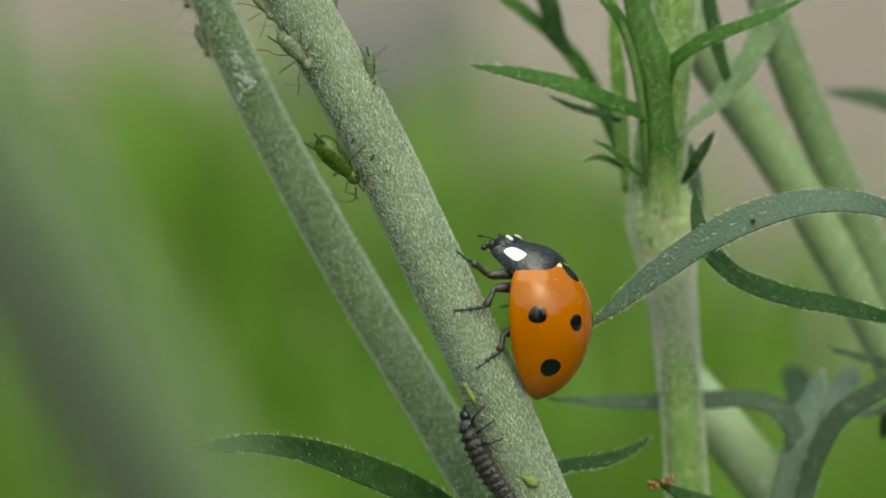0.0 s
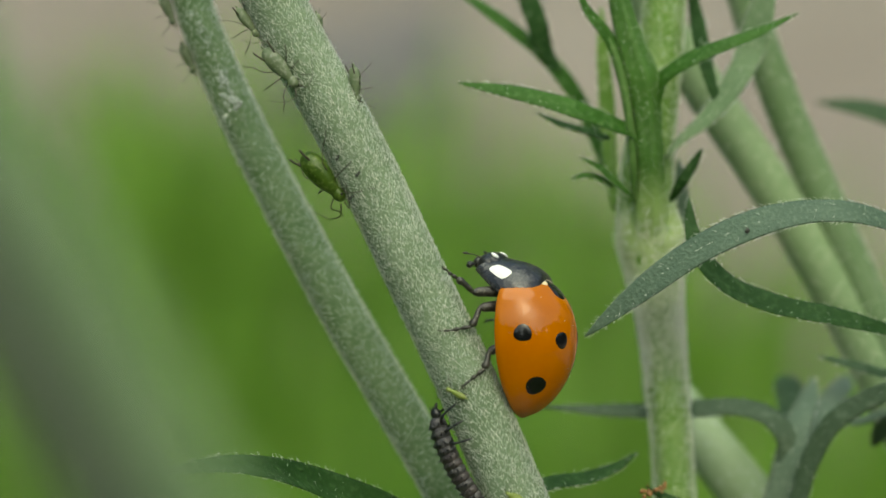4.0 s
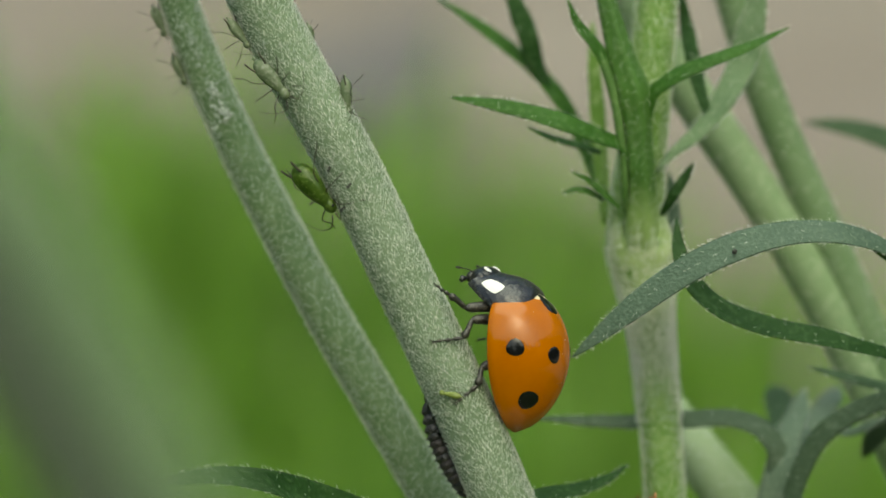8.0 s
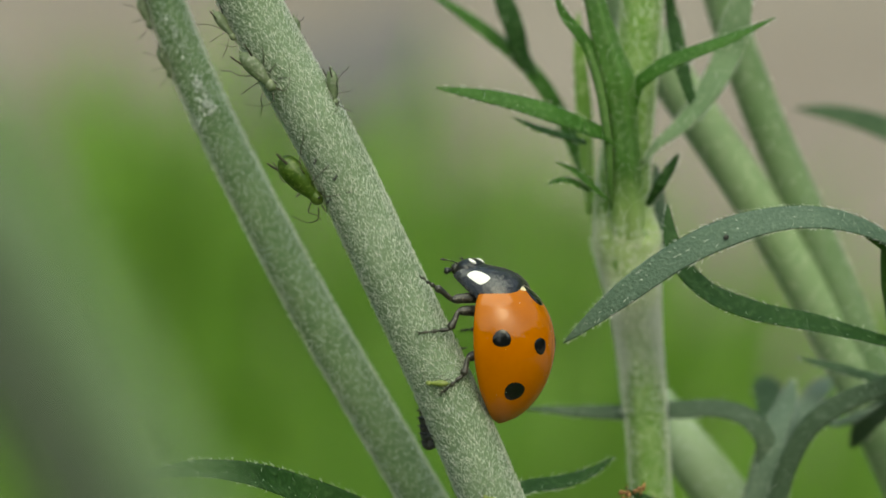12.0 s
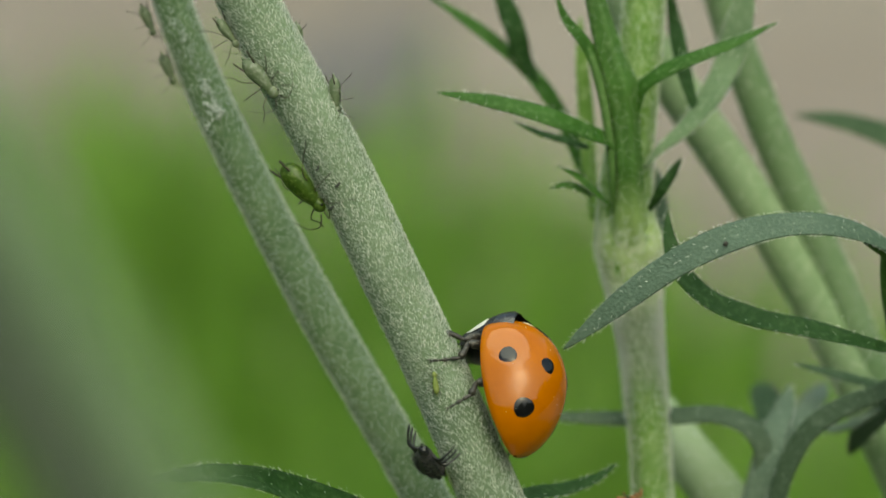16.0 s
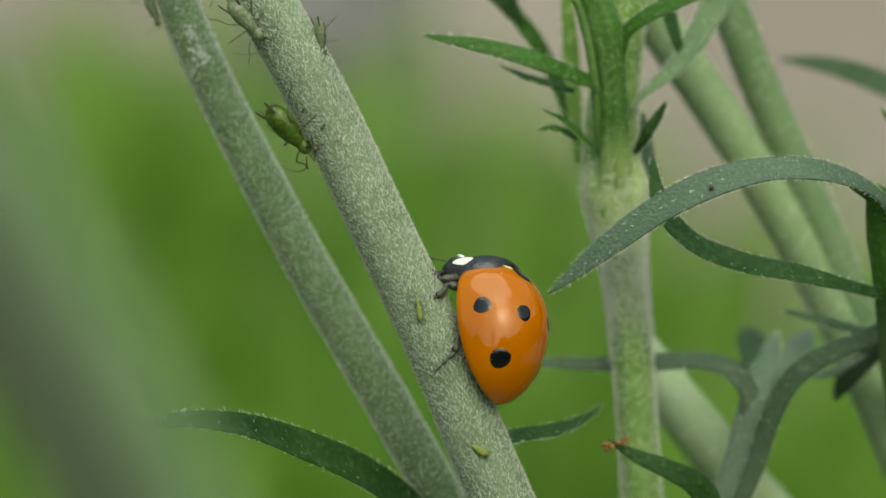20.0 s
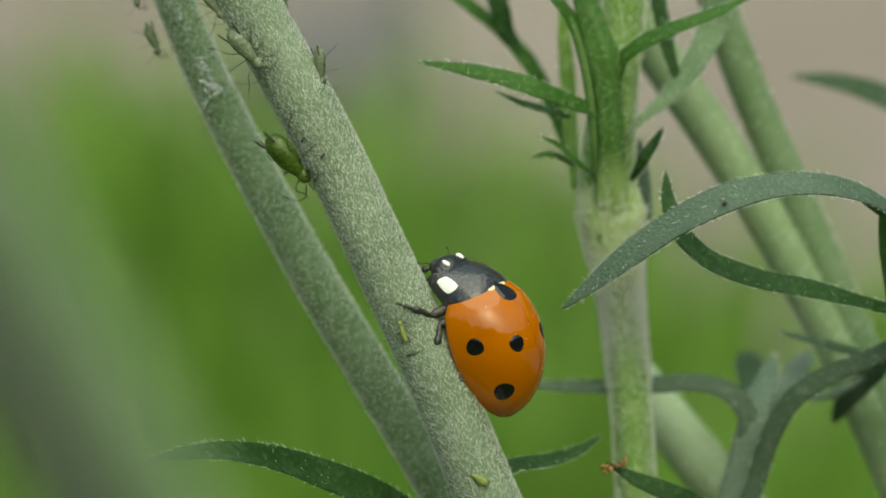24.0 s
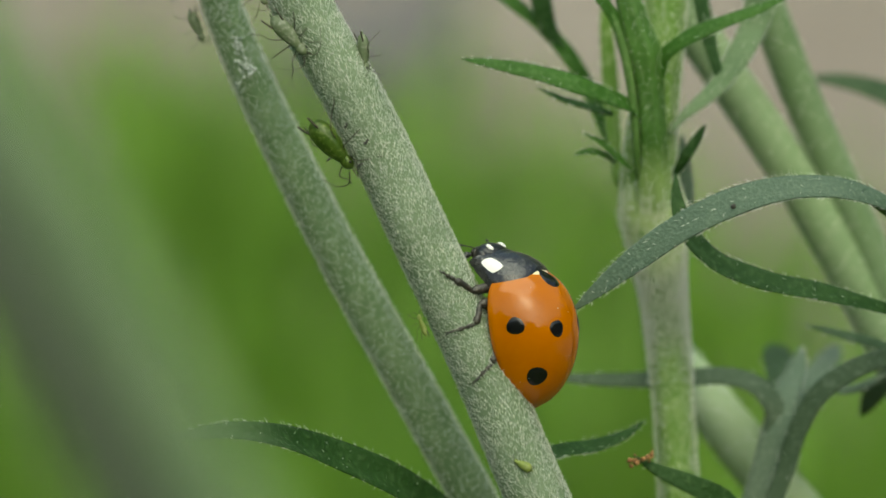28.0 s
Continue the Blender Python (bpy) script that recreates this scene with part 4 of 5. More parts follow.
    shapes = (      # hip; then knee, ankle and toe: out, forward and up from the hip
        ((0.75, 2.1, 0.08), ((0.9, 0.05, -1.12), (1.16, 0.62, -1.72), (1.34, 1.02, -2.25))),
        ((0.8, 1.5, 0.08), ((0.9, 0.12, -0.85), (1.16, -0.62, -1.22), (1.36, -0.72, -2.4))),
        ((0.8, -0.15, 0.08), ((0.85, -0.12, -0.55), (1.12, -0.82, -0.74), (1.32, -1.45, -1.62))))
    for side in (-1, 1):
        for hip, joints in shapes:
            hip = Vector((side * hip[0], hip[1], hip[2]))
            knee, ankle, toe = (Vector((side * x, y, z)) for x, y, z in joints)
            lift = Vector((side * 0.06, 0.03, 0.08))
            lg = limb("leg", [(0, 0, 0, 0.15), (*(knee * 0.3 + lift), 0.22), (*(knee * 0.65 + lift), 0.21), (*(knee * 0.93), 0.15), (*(knee * 1.04), 0.05)], LEGMAT, lb, "dark jointed leg", 12, 22)
            lg.location = hip * MM
            shin = ankle - knee
            limb("shin", [(*(knee - shin * 0.08), 0.06), (*(knee + shin * 0.1), 0.1), (*(knee + shin * 0.6 + lift * 0.4), 0.12), (*(knee + shin * 0.95), 0.13), (*(ankle + shin * 0.03), 0.06)], LEGMAT, lg, "", 10, 18)
            step = toe - ankle
            limb("foot", [(*(ankle - step * 0.05), 0.04), (*(ankle + step * 0.12), 0.075), (*(ankle + step * 0.3), 0.085), (*(ankle + step * 0.36), 0.045), (*(ankle + step * 0.55), 0.095), (*(ankle + step * 0.63), 0.045), (*(ankle + step * 0.9 + lift * 0.6), 0.055), (*toe, 0.035)], LEGMAT, lg, "", 9, 30)
            across = Vector((side * 0.5, 0.6, -0.1))
            for k in (-1, 1):
                limb("claw", [(*toe, 0.035), (*(toe + step * 0.09 + across * 0.07 * k + lift * 0.4), 0.028), (*(toe + step * 0.16 + across * 0.1 * k), 0.008)], LEGMAT, lg, "", 6, 8)
            legs.append((lg, hip))
    MOVING["neck"], MOVING["legs"] = pr, legs
    return lb


def larva():
    """A ladybird larva, its head along +y, its back along +z; built in rigid rings."""
    lv = thing("larva", (0, 0, 0), "dark grey larva with rows of black bristles on a stem", "larva")
    rnd = random.Random(4)
    y = 1.8
    hd = ellipsoid("head", (0, 1.95, 0.28), (0.27, 0.27, 0.22), BLACK, lv, "small shiny dark head", seg=14, rings=9)
    for side in (-1, 1):
        limb("jaw", [(side * 0.1, 2.15, 0.2, 0.05), (side * 0.13, 2.28, 0.12, 0.04), (side * 0.05, 2.36, 0.06, 0.015)], BLACK, hd, "", 6, 8)
        limb("feeler", [(side * 0.17, 2.1, 0.33, 0.03), (side * 0.25, 2.24, 0.35, 0.02), (side * 0.3, 2.33, 0.34, 0.008)], BLACK, hd, "", 5, 8)
    widths = [0.34, 0.46, 0.52, 0.54, 0.54, 0.54, 0.53, 0.50, 0.45, 0.38, 0.29, 0.18]
    for k, w in enumerate(widths):
        step = 0.38 if k < 3 else 0.315
        y -= step * (0.8 if k == 0 else 1)
        mid = 0.27 + 0.26 * (1 - (y / 2.0) ** 2)
        tall = 0.40 * (0.7 + 0.55 * w)
        rg = ellipsoid("body_ring", (0, y, mid), (w, step * 1.02, tall), LARVA if k not in (4, 5, 7, 9) else LARVA_PALE, lv, "dark ridged body ring", seg=18, rings=11, rough=0.1)
        if k < 3:
            for side in (-1, 1):
                ellipsoid("plate", (side * w * 0.42, y, mid + tall * 0.82), (w * 0.33, step * 0.36, 0.09), BLACK, rg, "shiny black back plate", (0, side * 24, 0), 12, 8)
        for side in (-1, 1):
            for a, ln in ((0.35, 0.12), (0.85, 0.17), (1.4, 0.22)):
                hv, hf = [], []
                out = np.array((side * math.sin(a), 0, math.cos(a)))
                root = np.array((0, y, mid)) + out * np.array((w, 1, tall)) * 0.96
                add_blob(hv, hf, root, 0.05, rnd)
                add_blob(hv, hf, root + out * 0.05, 0.032, rnd)
                for b in range(5):
                    way = out + np.array((rnd.uniform(-.5, .5), rnd.uniform(-.9, .9), rnd.uniform(-.4, .5)))
                    add_hair(hv, hf, root + out * 0.05, way / np.linalg.norm(way), out * 0.2, ln * rnd.uniform(0.6, 1.1), 0.015)
                local_part("bristles", hv, hf, BLACK, rg)
    for side in (-1, 1):
        for k, yy in enumerate((1.45, 1.1, 0.72)):
            dy = (0.4, 0.12, -0.2)[k]
            limb("leg", [(side * 0.25, yy, 0.2, 0.075), (side * 0.55, yy + dy * 0.4, 0.32, 0.075), (side * 0.78, yy + dy * 0.8, 0.24, 0.07), (side * 0.84, yy + dy * 0.95, 0.12, 0.045), (side * 0.98, yy + dy * 1.25, -0.22, 0.05), (side * 1.02, yy + dy * 1.35, -0.38, 0.035), (side * 1.05, yy + dy * 1.5, -0.46, 0.012)], BLACK, lv, "thin dark leg", 8, 22)
    return lv


def aphid(name, label, mat, length=2.2, fat=1.0, legs=True, group="aphids on the stems"):
    """An aphid: head along +y, back along +z."""
    ap = thing(name, (0, 0, 0), label, "aphid", group)
    k = length / 2.2
    ellipsoid("body", (0, -0.2 * k, 0.35 * k), (0.44 * k * fat, 0.98 * k, 0.38 * k * fat), mat, ap, "", (0, 0, 0), 20, 30, -0.42, 0.07, 0.018)
    ellipsoid("head", (0, 0.68 * k, 0.31 * k), (0.25 * k, 0.3 * k, 0.21 * k), mat, ap, "", (0, 0, 0), 12, 8)
    for side in (-1, 1):
        ellipsoid("eye", (side * 0.22 * k, 0.76 * k, 0.36 * k), (0.055 * k,) * 3, BLACK, ap, "", (0, 0, 0), 8, 6)
        limb("siphon", [(side * 0.28 * k, -0.75 * k, 0.5 * k, 0.05 * k), (side * 0.36 * k, -1.1 * k, 0.62 * k, 0.04 * k), (side * 0.4 * k, -1.35 * k, 0.68 * k, 0.035 * k)], THIN, ap, "dark tail tube", 6, 8)
        limb("antenna", [(side * 0.12 * k, 1.0 * k, 0.4 * k, 0.03 * k), (side * 0.35 * k, 1.3 * k, 0.6 * k, 0.022 * k), (side * 0.7 * k, 1.2 * k, 0.7 * k, 0.016 * k), (side * 1.3 * k, 0.6 * k, 0.7 * k, 0.012 * k)], THIN, ap, "long thin antenna", 5, 16)
        if legs:
            for y, dy in ((0.6, 0.55), (0.25, -0.1), (-0.05, -0.9)):
                limb("leg", [(side * 0.25 * k, y * k, 0.2 * k, 0.026 * k), (side * 0.7 * k, (y + dy * 0.5) * k, 0.45 * k, 0.02 * k), (side * 0.95 * k, (y + dy) * k, 0.1 * k, 0.02 * k), (side * 1.2 * k, (y + dy * 1.25) * k, -0.08 * k, 0.02 * k), (side * 1.28 * k, (y + dy * 1.4) * k, -0.12 * k, 0.012 * k)], THIN, ap, "thin jointed leg", 5, 16)
    ellipsoid("tail", (0, -1.2 * k, 0.36 * k), (0.06 * k, 0.2 * k, 0.05 * k), mat, ap, "", (0, 0, 0), 8, 6)
    return ap


def creature(x, d, z, lean, roll, yaw=0.0):
    """A pose on the plan (mm): the head points up, leant to the left by lean degrees; the back faces right at roll 0 and the lens at 90;
    yaw turns the head away from the lens."""
    a, b, c = radians(lean), radians(roll), radians(yaw)
    fwd = Vector((-math.sin(a), 0, math.cos(a)))
    side = Vector((math.cos(a), 0, math.sin(a)))
    away = Vector((0, 1, 0))
    up = math.cos(b) * side - math.sin(b) * away
    out = fwd.cross(up)
    fwd2 = math.cos(c) * fwd + math.sin(c) * away
    up2 = (up - fwd2 * up.dot(fwd2)).normalized()
    m = Matrix((fwd2.cross(up2), fwd2, up2)).transposed().to_4x4()
    return PLAN @ Matrix.Translation(Vector((x, d, z)) * MM) @ m


def about(m, x, y, z):
    """The pose m shifted so that its point (x, y, z) mm lies where its origin was."""
    return m @ Matrix.Translation(Vector((-x, -y, -z)) * MM)


def aphids():
    made = {}
    spec = (
        ("green", APHID, 2.6, 0.98, (-4.2, -0.3, 3.58), 220, 35, 0, "plump green aphid hanging head down from the stem"),
        ("pale", APHID_PALE, 2.1, 0.78, (-5.98, -1.0, 8.05), 222, 80, 0, "pale green aphid with long dark legs on the stem"),
        ("right", APHID_PALE, 1.6, 0.8, (-2.95, -0.5, 7.35), 185, 30, 0, "small pale aphid on the stem's edge"),
        ("top", APHID_PALE, 1.5, 0.72, (-7.38, -0.4, 9.95), 218, 120, 0, "green aphid on the upper stem"),
        ("top_pale", APHID_PALE, 1.4, 0.9, (-4.53, 0.8, 9.72), 185, 10, 10, "small pale aphid behind the stem's edge"),
        ("low", APHID_YELLOW, 0.85, 1.1, (3.49, -1.3, -9.44), 60, 85, 0, "tiny bright green aphid on the stem"),
        ("left_a", APHID_PALE, 1.4, 0.8, (-10.2, 5.7, 8.75), 205, 150, 0, "small grey-green aphid on the slender stem"),
        ("left_b", APHID_PALE, 1.4, 0.8, (-11.05, 5.7, 10.8), 205, 150, 0, "small grey-green aphid on the slender stem"),
        ("leaf", APHID, 2.3, 0.85, (8.77, 1.5, -13.58), 175, 95, 0, "green aphid with long antennae on a dark leaf"),
    )
    for key, mat, ln, fat, (x, d, z), lean, roll, yaw, label in spec:
        ap = aphid("aphid", label, mat, ln, fat, key != "low")
        ap.matrix_world = about(creature(x, d, z, lean, roll, yaw), 0, 0, 0.3 * ln / 2.2)
        made[key] = ap
    made["yellow"] = aphid("aphid", "tiny yellow aphid crawling on the stem", APHID_YELLOW, 0.95, 0.62, True)
    made["yellow"].matrix_world = creature(*(1.06, -1.3, -5.75), 30, 85)
    return made


ground()
hedge()
grass()
stone(-0.012, 0.80, 0.026, 0.024, 0.02)
stone(-0.002, 0.86, 0.013, 0.012, 0.01)
MAIN = main_stem()
LEFT = left_stem()
RIGHT = right_plant()
ARCH = arching_plant()
FORK = forked_plant()
back_stems()
near_stems()
BEETLE = ladybird()
GRUB = larva()
APHIDS = aphids()


# ---- what moves ----
def sway(ob, rows):
    """Wind: shifts across the plan, in millimetres."""
    home = ob.matrix_world.copy()
    walk(ob, [(t, Matrix.Translation(PLAN.to_3x3() @ (Vector((x, 0, z)) * MM)) @ home) for t, x, z in rows])


def motions():
    home = LEFT.matrix_world.copy()
    joint = Matrix.Translation(Vector((-8.27, 6, 7.09)) * MM)
    rows = (
        (0, 0.000, -0.000, 0.00),
        (0.5, -0.036, 0.038, 0.00),
        (1, -0.036, 0.038, 0.00),
        (1.5, -0.034, 0.072, 0.00),
        (2, 0.111, 0.074, -0.30),
        (2.5, -0.034, 0.074, -0.30),
        (4.5, -0.065, -0.147, -0.90),
        (5, -0.139, -0.108, -0.90),
        (5.5, -0.137, -0.147, -0.90),
        (6, -0.176, -0.147, -0.90),
        (6.5, -0.101, -0.147, -0.90),
        (7, -0.101, -0.147, -0.90),
        (7.5, -0.063, -0.183, -0.90),
        (8, -0.027, -0.111, -0.90),
        (8.5, -0.101, -0.219, -0.90),
        (9, 0.120, 0.002, -0.90),
        (9.5, -0.139, -0.183, -0.90),
        (10, -0.101, -0.183, -0.90),
        (10.5, -0.065, -0.147, -0.90),
        (11, -0.027, -0.147, -0.90),
        (11.5, -0.027, -0.111, -0.90),
        (12, -0.101, -0.147, -0.90),
        (12.5, -0.137, -0.147, -0.90),
        (14.5, -0.050, -0.183, -1.00),
        (15, 0.090, -0.074, -1.00),
        (15.5, 0.100, -0.111, -1.00),
        (16, 0.140, -0.036, -1.00),
        (16.5, 0.150, -0.108, -1.00),
        (17, 0.151, -0.147, -1.07),
        (18, 0.297, -0.170, -0.53),
        (18.5, 0.600, -0.183, 0.40),
        (19, 0.800, -0.195, 0.70),
        (20, 0.140, -0.219, -1.12),
        (21.5, 0.300, -0.255, -0.75),
        (23.5, 0.550, -0.303, -0.20),
        (24, 0.657, -0.315, 0.00),
        (24.5, 0.500, -0.327, -0.50),
        (25, 0.383, -0.048, -1.00),
        (25.5, 0.220, -0.024, -1.30),
        (26, 0.040, 0.070, -1.60),
        (26.5, 0.320, -0.127, -1.80),
        (27, 0.293, -0.034, -1.88),
        (27.5, 0.390, -0.053, -1.90),
        (28, 0.270, -0.060, -1.90),
    )
    walk(LEFT, [(t, PLAN @ Matrix.Translation((x * MM, 0, z * MM)) @ joint @ pose(0, 0, 0, 0, -turn) @ joint.inverted() @ PLAN.inverted() @ home) for t, x, z, turn in rows])
    sway(RIGHT, [
        (0, 0.004, 0.001),
        (0.5, 0.043, 0.134),
        (1, 0.043, 0.113),
        (1.5, -0.013, 0.112),
        (2, 0.227, 0.243),
        (2.5, 0.043, 0.170),
        (4.5, 0.146, -0.160),
        (5, 0.045, -0.301),
        (5.5, 0.040, -0.290),
        (6, 0.021, -0.268),
        (6.5, 0.119, -0.261),
        (7, 0.059, -0.261),
        (7.5, 0.086, -0.177),
        (8, 0.117, -0.129),
        (8.5, 0.023, -0.128),
        (9, 0.340, 0.189),
        (9.5, 0.002, -0.288),
        (10, 0.035, -0.311),
        (10.5, 0.117, -0.147),
        (11, 0.154, -0.091),
        (11.5, 0.098, -0.092),
        (12, 0.098, -0.055),
        (12.5, 0.022, -0.219),
        (14.5, -0.125, -0.109),
        (15, 0.061, 0.019),
        (15.5, 0.061, 0.057),
        (16, 0.080, 0.039),
        (16.5, 0.097, -0.015),
        (17, 0.079, -0.111),
        (17.5, -0.032, -0.129),
        (18, 0.248, -0.018),
        (18.5, 0.297, 0.144),
        (19, 0.628, 0.510),
        (19.5, 0.536, 0.634),
        (20, 0.079, -0.017),
        (20.5, -0.094, -0.205),
        (21, 0.098, -0.035),
        (21.5, 0.145, 0.073),
        (23.5, 0.011, 0.509),
        (24, -0.049, 0.107),
        (24.5, -0.408, -0.565),
        (25, 0.091, -0.066),
        (25.5, -0.064, -0.062),
        (26, -0.136, -0.196),
        (26.5, -0.102, -0.370),
        (27, -0.053, -0.344),
        (27.5, 0.015, -0.185),
        (28, -0.111, -0.363),
    ])
    sway(ARCH, [
        (0, -0.008, 0.004),
        (0.5, 0.227, 0.167),
        (1, 0.119, 0.185),
        (1.5, 0.083, 0.219),
        (2, 0.389, 0.236),
        (2.5, 0.265, 0.293),
        (4.5, 0.390, 0.293),
        (5, 0.204, 0.146),
        (5.5, -0.074, -0.015),
        (6, 0.263, 0.165),
        (6.5, 0.258, 0.001),
        (7, 0.227, 0.094),
        (7.5, 0.317, 0.021),
        (8, 0.210, -0.088),
        (8.5, 0.246, 0.005),
        (9, 1.019, 0.419),
        (9.5, -0.041, -0.175),
        (10, -0.074, -0.177),
        (10.5, 0.389, 0.041),
        (11, 0.499, 0.076),
        (11.5, 0.354, 0.092),
        (12, 0.426, 0.182),
        (12.5, 0.300, 0.202),
        (14.5, 0.353, 0.273),
        (15, 0.569, 0.309),
        (15.5, 0.408, 0.327),
        (16, 0.300, 0.202),
        (16.5, 0.407, 0.167),
        (17, 0.389, 0.039),
        (17.5, 0.282, 0.111),
        (18, 0.444, -0.051),
        (18.5, 0.876, 0.670),
        (19, 1.361, 0.541),
        (19.5, 1.364, 0.395),
        (20, 0.317, 0.108),
        (20.5, -0.040, 0.038),
        (21, 0.390, -0.035),
        (21.5, 0.463, -0.108),
        (23.5, 0.143, 0.922),
        (24, 0.875, 0.673),
        (24.5, -0.838, -0.275),
        (25, 0.886, 0.569),
        (25.5, 0.042, 0.501),
        (26, -0.224, 0.845),
        (26.5, -0.403, 0.115),
        (27, -0.559, -0.103),
        (27.5, -0.054, 0.162),
        (28, -0.559, -0.026),
    ])
    sway(FORK, [
        (0, -0.010, -0.402),
        (0.5, 0.158, -0.272),
        (1, 0.103, -0.384),
        (1.5, 0.011, -0.421),
        (2, 0.418, -0.160),
        (2.5, 0.159, -0.383),
        (4.5, 0.333, 0.044),
        (5, -0.002, -0.107),
        (5.5, 0.034, -0.180),
        (6, 0.034, -0.146),
        (6.5, 0.146, -0.107),
        (7, 0.034, -0.182),
        (7.5, 0.257, 0.005),
        (8, 0.257, 0.005),
        (8.5, 0.257, -0.068),
        (9, 0.780, 0.376),
        (9.5, 0.034, -0.146),
        (10, -0.039, -0.294),
        (10.5, 0.257, -0.068),
        (11, 0.444, 0.005),
        (11.5, 0.296, -0.034),
        (12, 0.369, 0.078),
        (12.5, 0.109, -0.180),
        (14.5, -0.064, -0.198),
        (15, 0.196, 0.026),
        (15.5, 0.196, 0.119),
        (16, 0.141, 0.118),
        (16.5, 0.213, -0.029),
        (17, 0.158, -0.124),
        (17.5, 0.067, -0.254),
        (18, 0.458, -0.012),
        (18.5, 0.587, 0.101),
        (19, 1.348, 0.510),
        (19.5, 1.553, 0.844),
        (20, 0.177, -0.050),
        (20.5, -0.249, -0.253),
        (21, 0.197, 0.007),
        (21.5, 0.383, 0.101),
        (23.5, -0.021, 0.328),
        (24, 0.120, 0.237),
        (24.5, -0.943, -0.316),
        (25, 0.021, 0.237),
        (25.5, -0.042, 0.161),
        (26, -0.598, -0.213),
        (26.5, -0.538, -0.115),
        (27, -0.538, -0.021),
        (27.5, -0.220, 0.122),
        (28, -0.589, -0.081),
    ])
    beetle = (
        (0, 4.791, 0, -3.326, 3, 22, 0),
        (5, 4.791, 0, -3.395, 3, 22, 0),
        (8, 4.837, 0, -3.488, 3, 22, 0),
        (12.5, 4.791, 0, -3.442, 3, 20, 0),
        (13.5, 4.646, -0.2, -3.601, 22, 4, 10),
        (14.5, 4.643, -0.3, -3.738, 42, -12, 22),
        (14.7, 4.9, -0.25, -3.77, 36, -6, 25),
        (15, 5.1, -0.2, -3.9, 12, 16, 42),
        (15.5, 5.023, 0, -4.093, 8, 23, 37),
        (16, 5.15, -0.5, -4.55, 5, 27, 29),
        (17, 5.1, -0.6, -4.42, 5, 29, 34),
        (18.5, 4.97, -0.6, -4.15, 5, 28, 34),
        (19.5, 5.1, -0.6, -4.5, 5, 29, 24),
        (20, 4.953, -0.6, -4.65, 5, 35, 22),
        (20.5, 4.85, -0.6, -4.98, 6, 32, 12),
        (21.5, 4.9, -0.5, -5.03, 6, 33, 4),
        (23.5, 4.907, -0.2, -4.140, 15, 42, -6),
        (24, 4.835, -0.1, -4.091, 18, 40, -7),
        (25, 4.814, 0, -4.070, 15, 38, 0),
        (26, 4.68, 0, -4.25, 13, 35, 0),
        (28, 4.488, 0, -4.233, 10, 31, 0),
    )
    walk(BEETLE, [(t, about(creature(x, d, z, lean, roll, yaw), 0, -0.25, 1.5)) for t, x, d, z, lean, roll, yaw in beetle])
    walk(MOVING["neck"], [(t, Matrix.Translation(NECK * MM) @ pose(0, 0, 0, -a)) for t, a in (
        (0, 42), (8, 41), (10, 44), (12.5, 42), (13.5, 52), (14.5, 68), (16, 77), (18, 76), (19.5, 58), (20.5, 40), (21.5, 36), (23.5, 30), (25, 30), (26, 32), (28, 34))])
    for n, (leg, hip) in enumerate(MOVING["legs"]):
        rows = [(0, 0, 0)]
        for t in (4.5, 8, 11, 12.5, 13.2, 13.9, 14.5, 15, 15.6, 16.5, 18, 19, 19.7, 20.4, 21, 22, 23.5, 24.3, 25, 26, 28):
            step = 14 if 12.6 < t < 24 else 3
            reach = -22 if n % 3 == 0 and 14.8 < t < 19.8 else 0        # the front legs hold back while it bends down
            rows.append((t, step * math.sin(2.1 * n + 2.7 * t), 0.5 * step * math.sin(1.3 * n + 1.9 * t) + reach))
        out = -1 if hip.x > 0 else 1
        near = (14, 14, 9, 22, 26, 28, 30, 38, 38, 34) if n % 3 < 2 else (12, 12, 6, 14, 16, 20, 25, 36, 36, 32)
        spread = [out * float(np.interp(t, (0, 12.5, 14.5, 16, 17, 20, 21.5, 23.5, 25, 28), near if hip.x < 0 else (12, 12, 6, 14, 14, 10, 8, 6, 6, 8))) for t, a, b in rows]
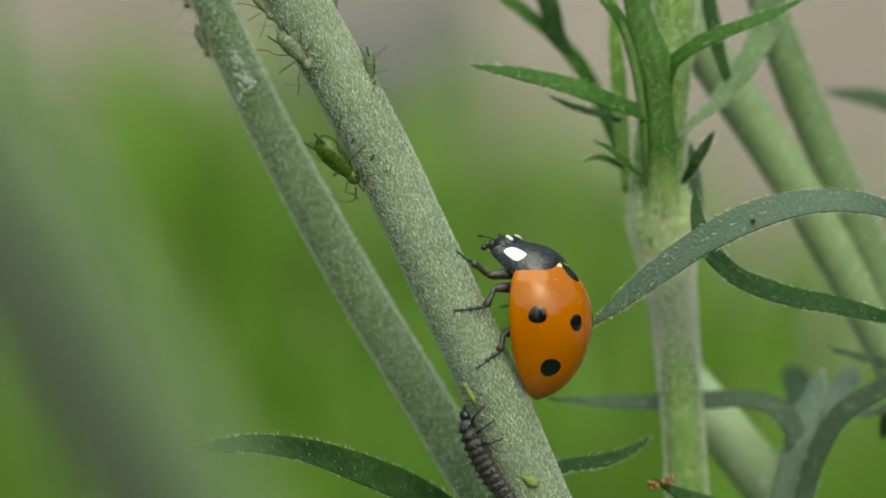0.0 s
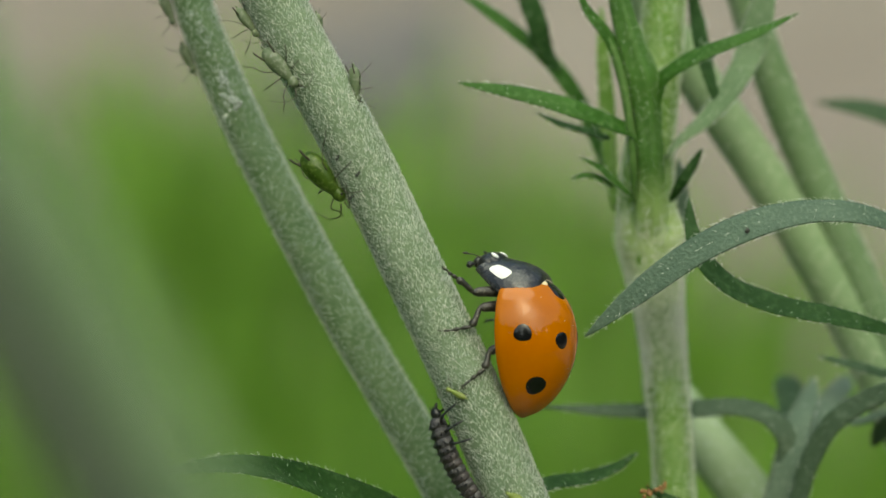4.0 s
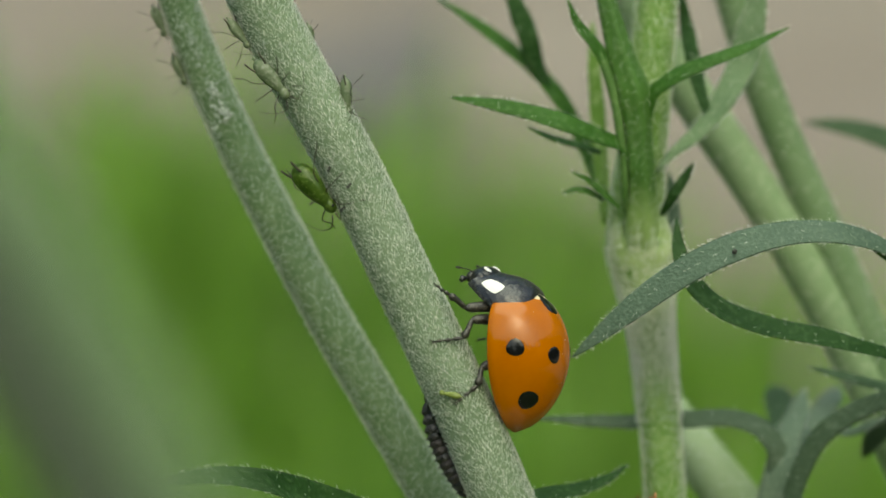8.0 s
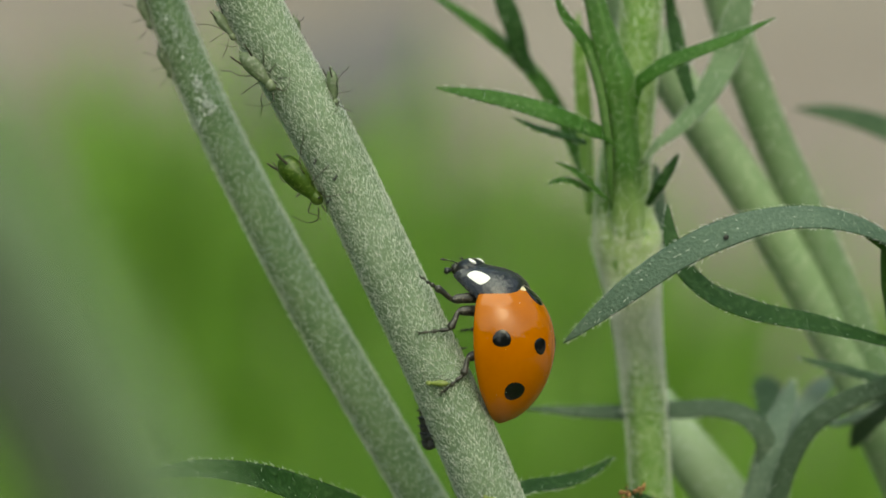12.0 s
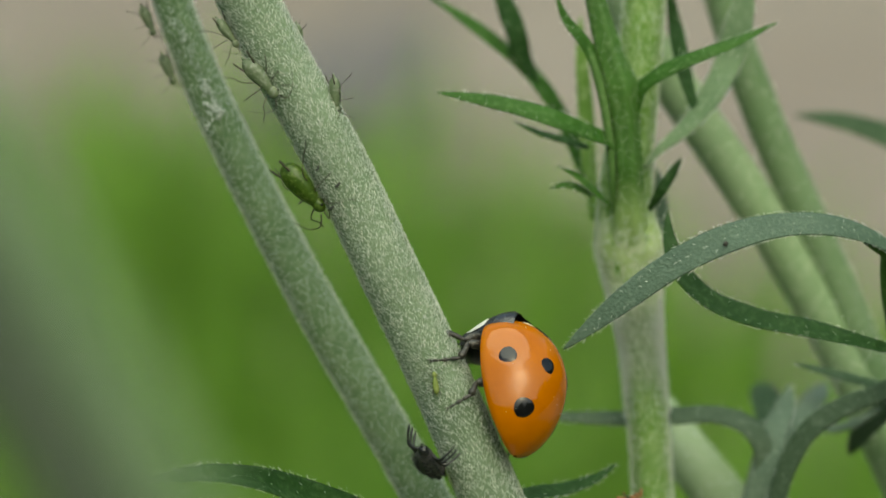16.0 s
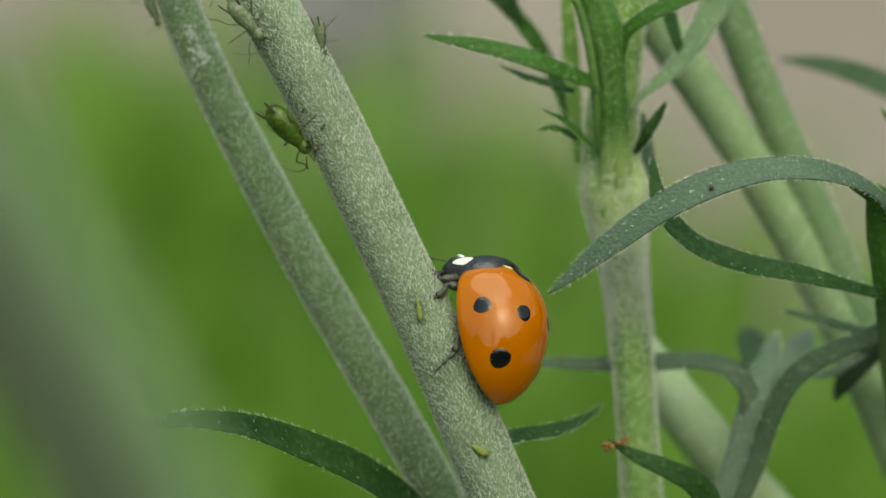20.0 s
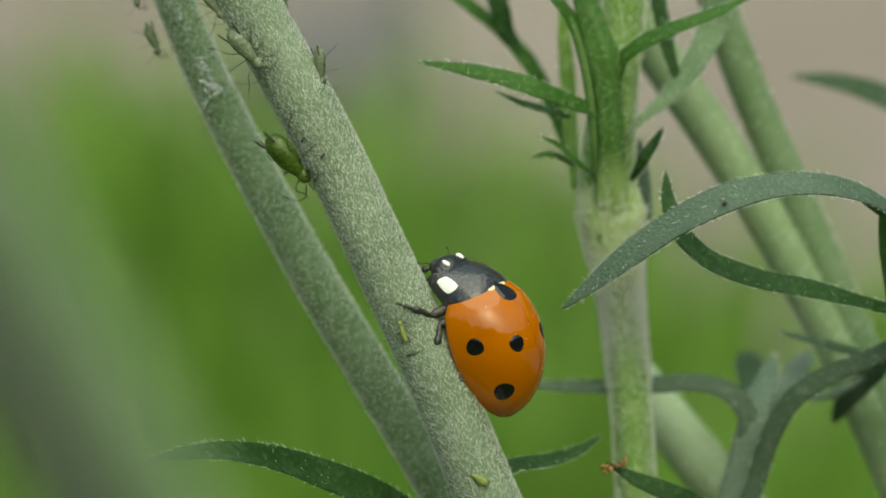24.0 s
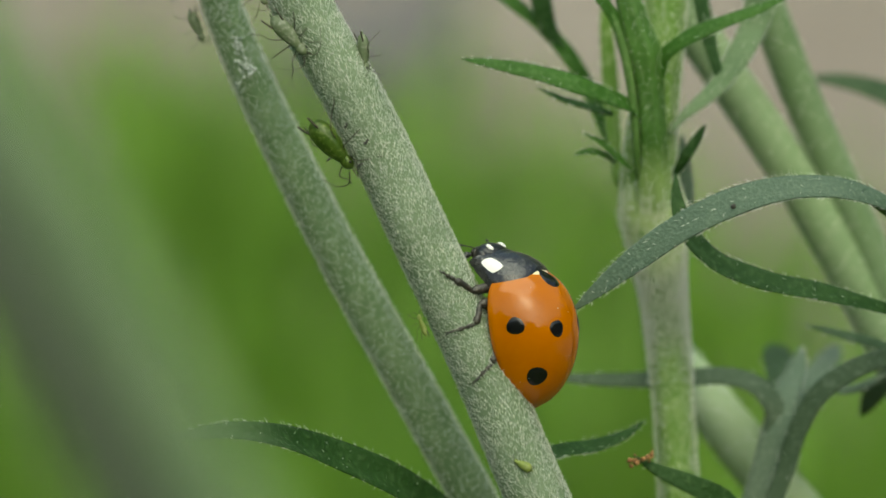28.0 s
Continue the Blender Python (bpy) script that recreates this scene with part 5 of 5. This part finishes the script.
        walk(leg, [(t, Matrix.Translation(hip * MM) @ pose(0, 0, 0, b, turn, a)) for (t, a, b), turn in zip(rows, spread)])
    grub = (
        (0, 1.802, -1.2, -8.570, 28, 160, 0),
        (2.5, 1.480, -1, -8.071, 28, 165, 0),
        (5, 1.020, -0.6, -7.672, 24, 172, 0),
        (8, 1.075, 0.8, -6.844, 21, 190, 0),
        (10, 1.215, 0.8, -5.443, 2, 190, 0),
        (11, 1.285, 0.9, -5.118, -4, 195, 0),
        (12.5, 1.217, 1.2, -5.174, -10, 195, 0),
        (13.5, 1.123, 1.1, -5.592, -10, 195, 0),
        (14.5, 1.027, 0.7, -6.047, -10, 190, -20),
        (15, 1.095, 0.4, -6.736, -5, 185, -62),
        (15.3, 0.976, -0.1, -7.043, 12, 175, -60),
        (15.7, 1.321, -0.6, -7.208, 39, 165, -55),
        (16.1, 0.877, -1.3, -7.596, 60, 150, -82),
        (16.3, 0.970, -1.2, -7.877, 140, 60, -75),
        (16.6, 1.342, -0.9, -8.654, 185, 25, -35),
        (17, 1.75, -0.8, -9.845, 203, 20, -22),
        (17.5, 2.2, -0.8, -11.050, 195, 20, 0),
        (18, 3.1, -0.6, -12.771, 203, 20, 0),
        (18.5, 3.968, -0.4, -14.247, 203, 20, 0),
        (20, 5.250, -0.2, -18.793, 205, 20, 0),
        (28, 7.357, 0.2, -24.655, 205, 20, 0),
    )
    walk(GRUB, [(t, about(creature(x, d, z, lean, roll, yaw), 0, 0, 0.3)) for t, x, d, z, lean, roll, yaw in grub])
    yellow = (
        (0, 1.063, -1.2, -5.844, 30, 85),
        (5, 1.109, -1.2, -5.059, 68, 85),
        (8, 1.201, -1.2, -4.782, 78, 85),
        (11, 1.247, -1.2, -4.689, 95, 85),
        (17, 1.063, -1.2, -4.158, 0, 85),
        (20, 1.016, -1.2, -3.673, 10, 85),
        (25, 0.139, -1.1, -3.351, 20, 95),
        (28, -0.556, -0.8, -3.681, 20, 110),
    )
    walk(APHIDS["yellow"], [(t, creature(x, d, z, lean, roll)) for t, x, d, z, lean, roll in yellow])


motions()
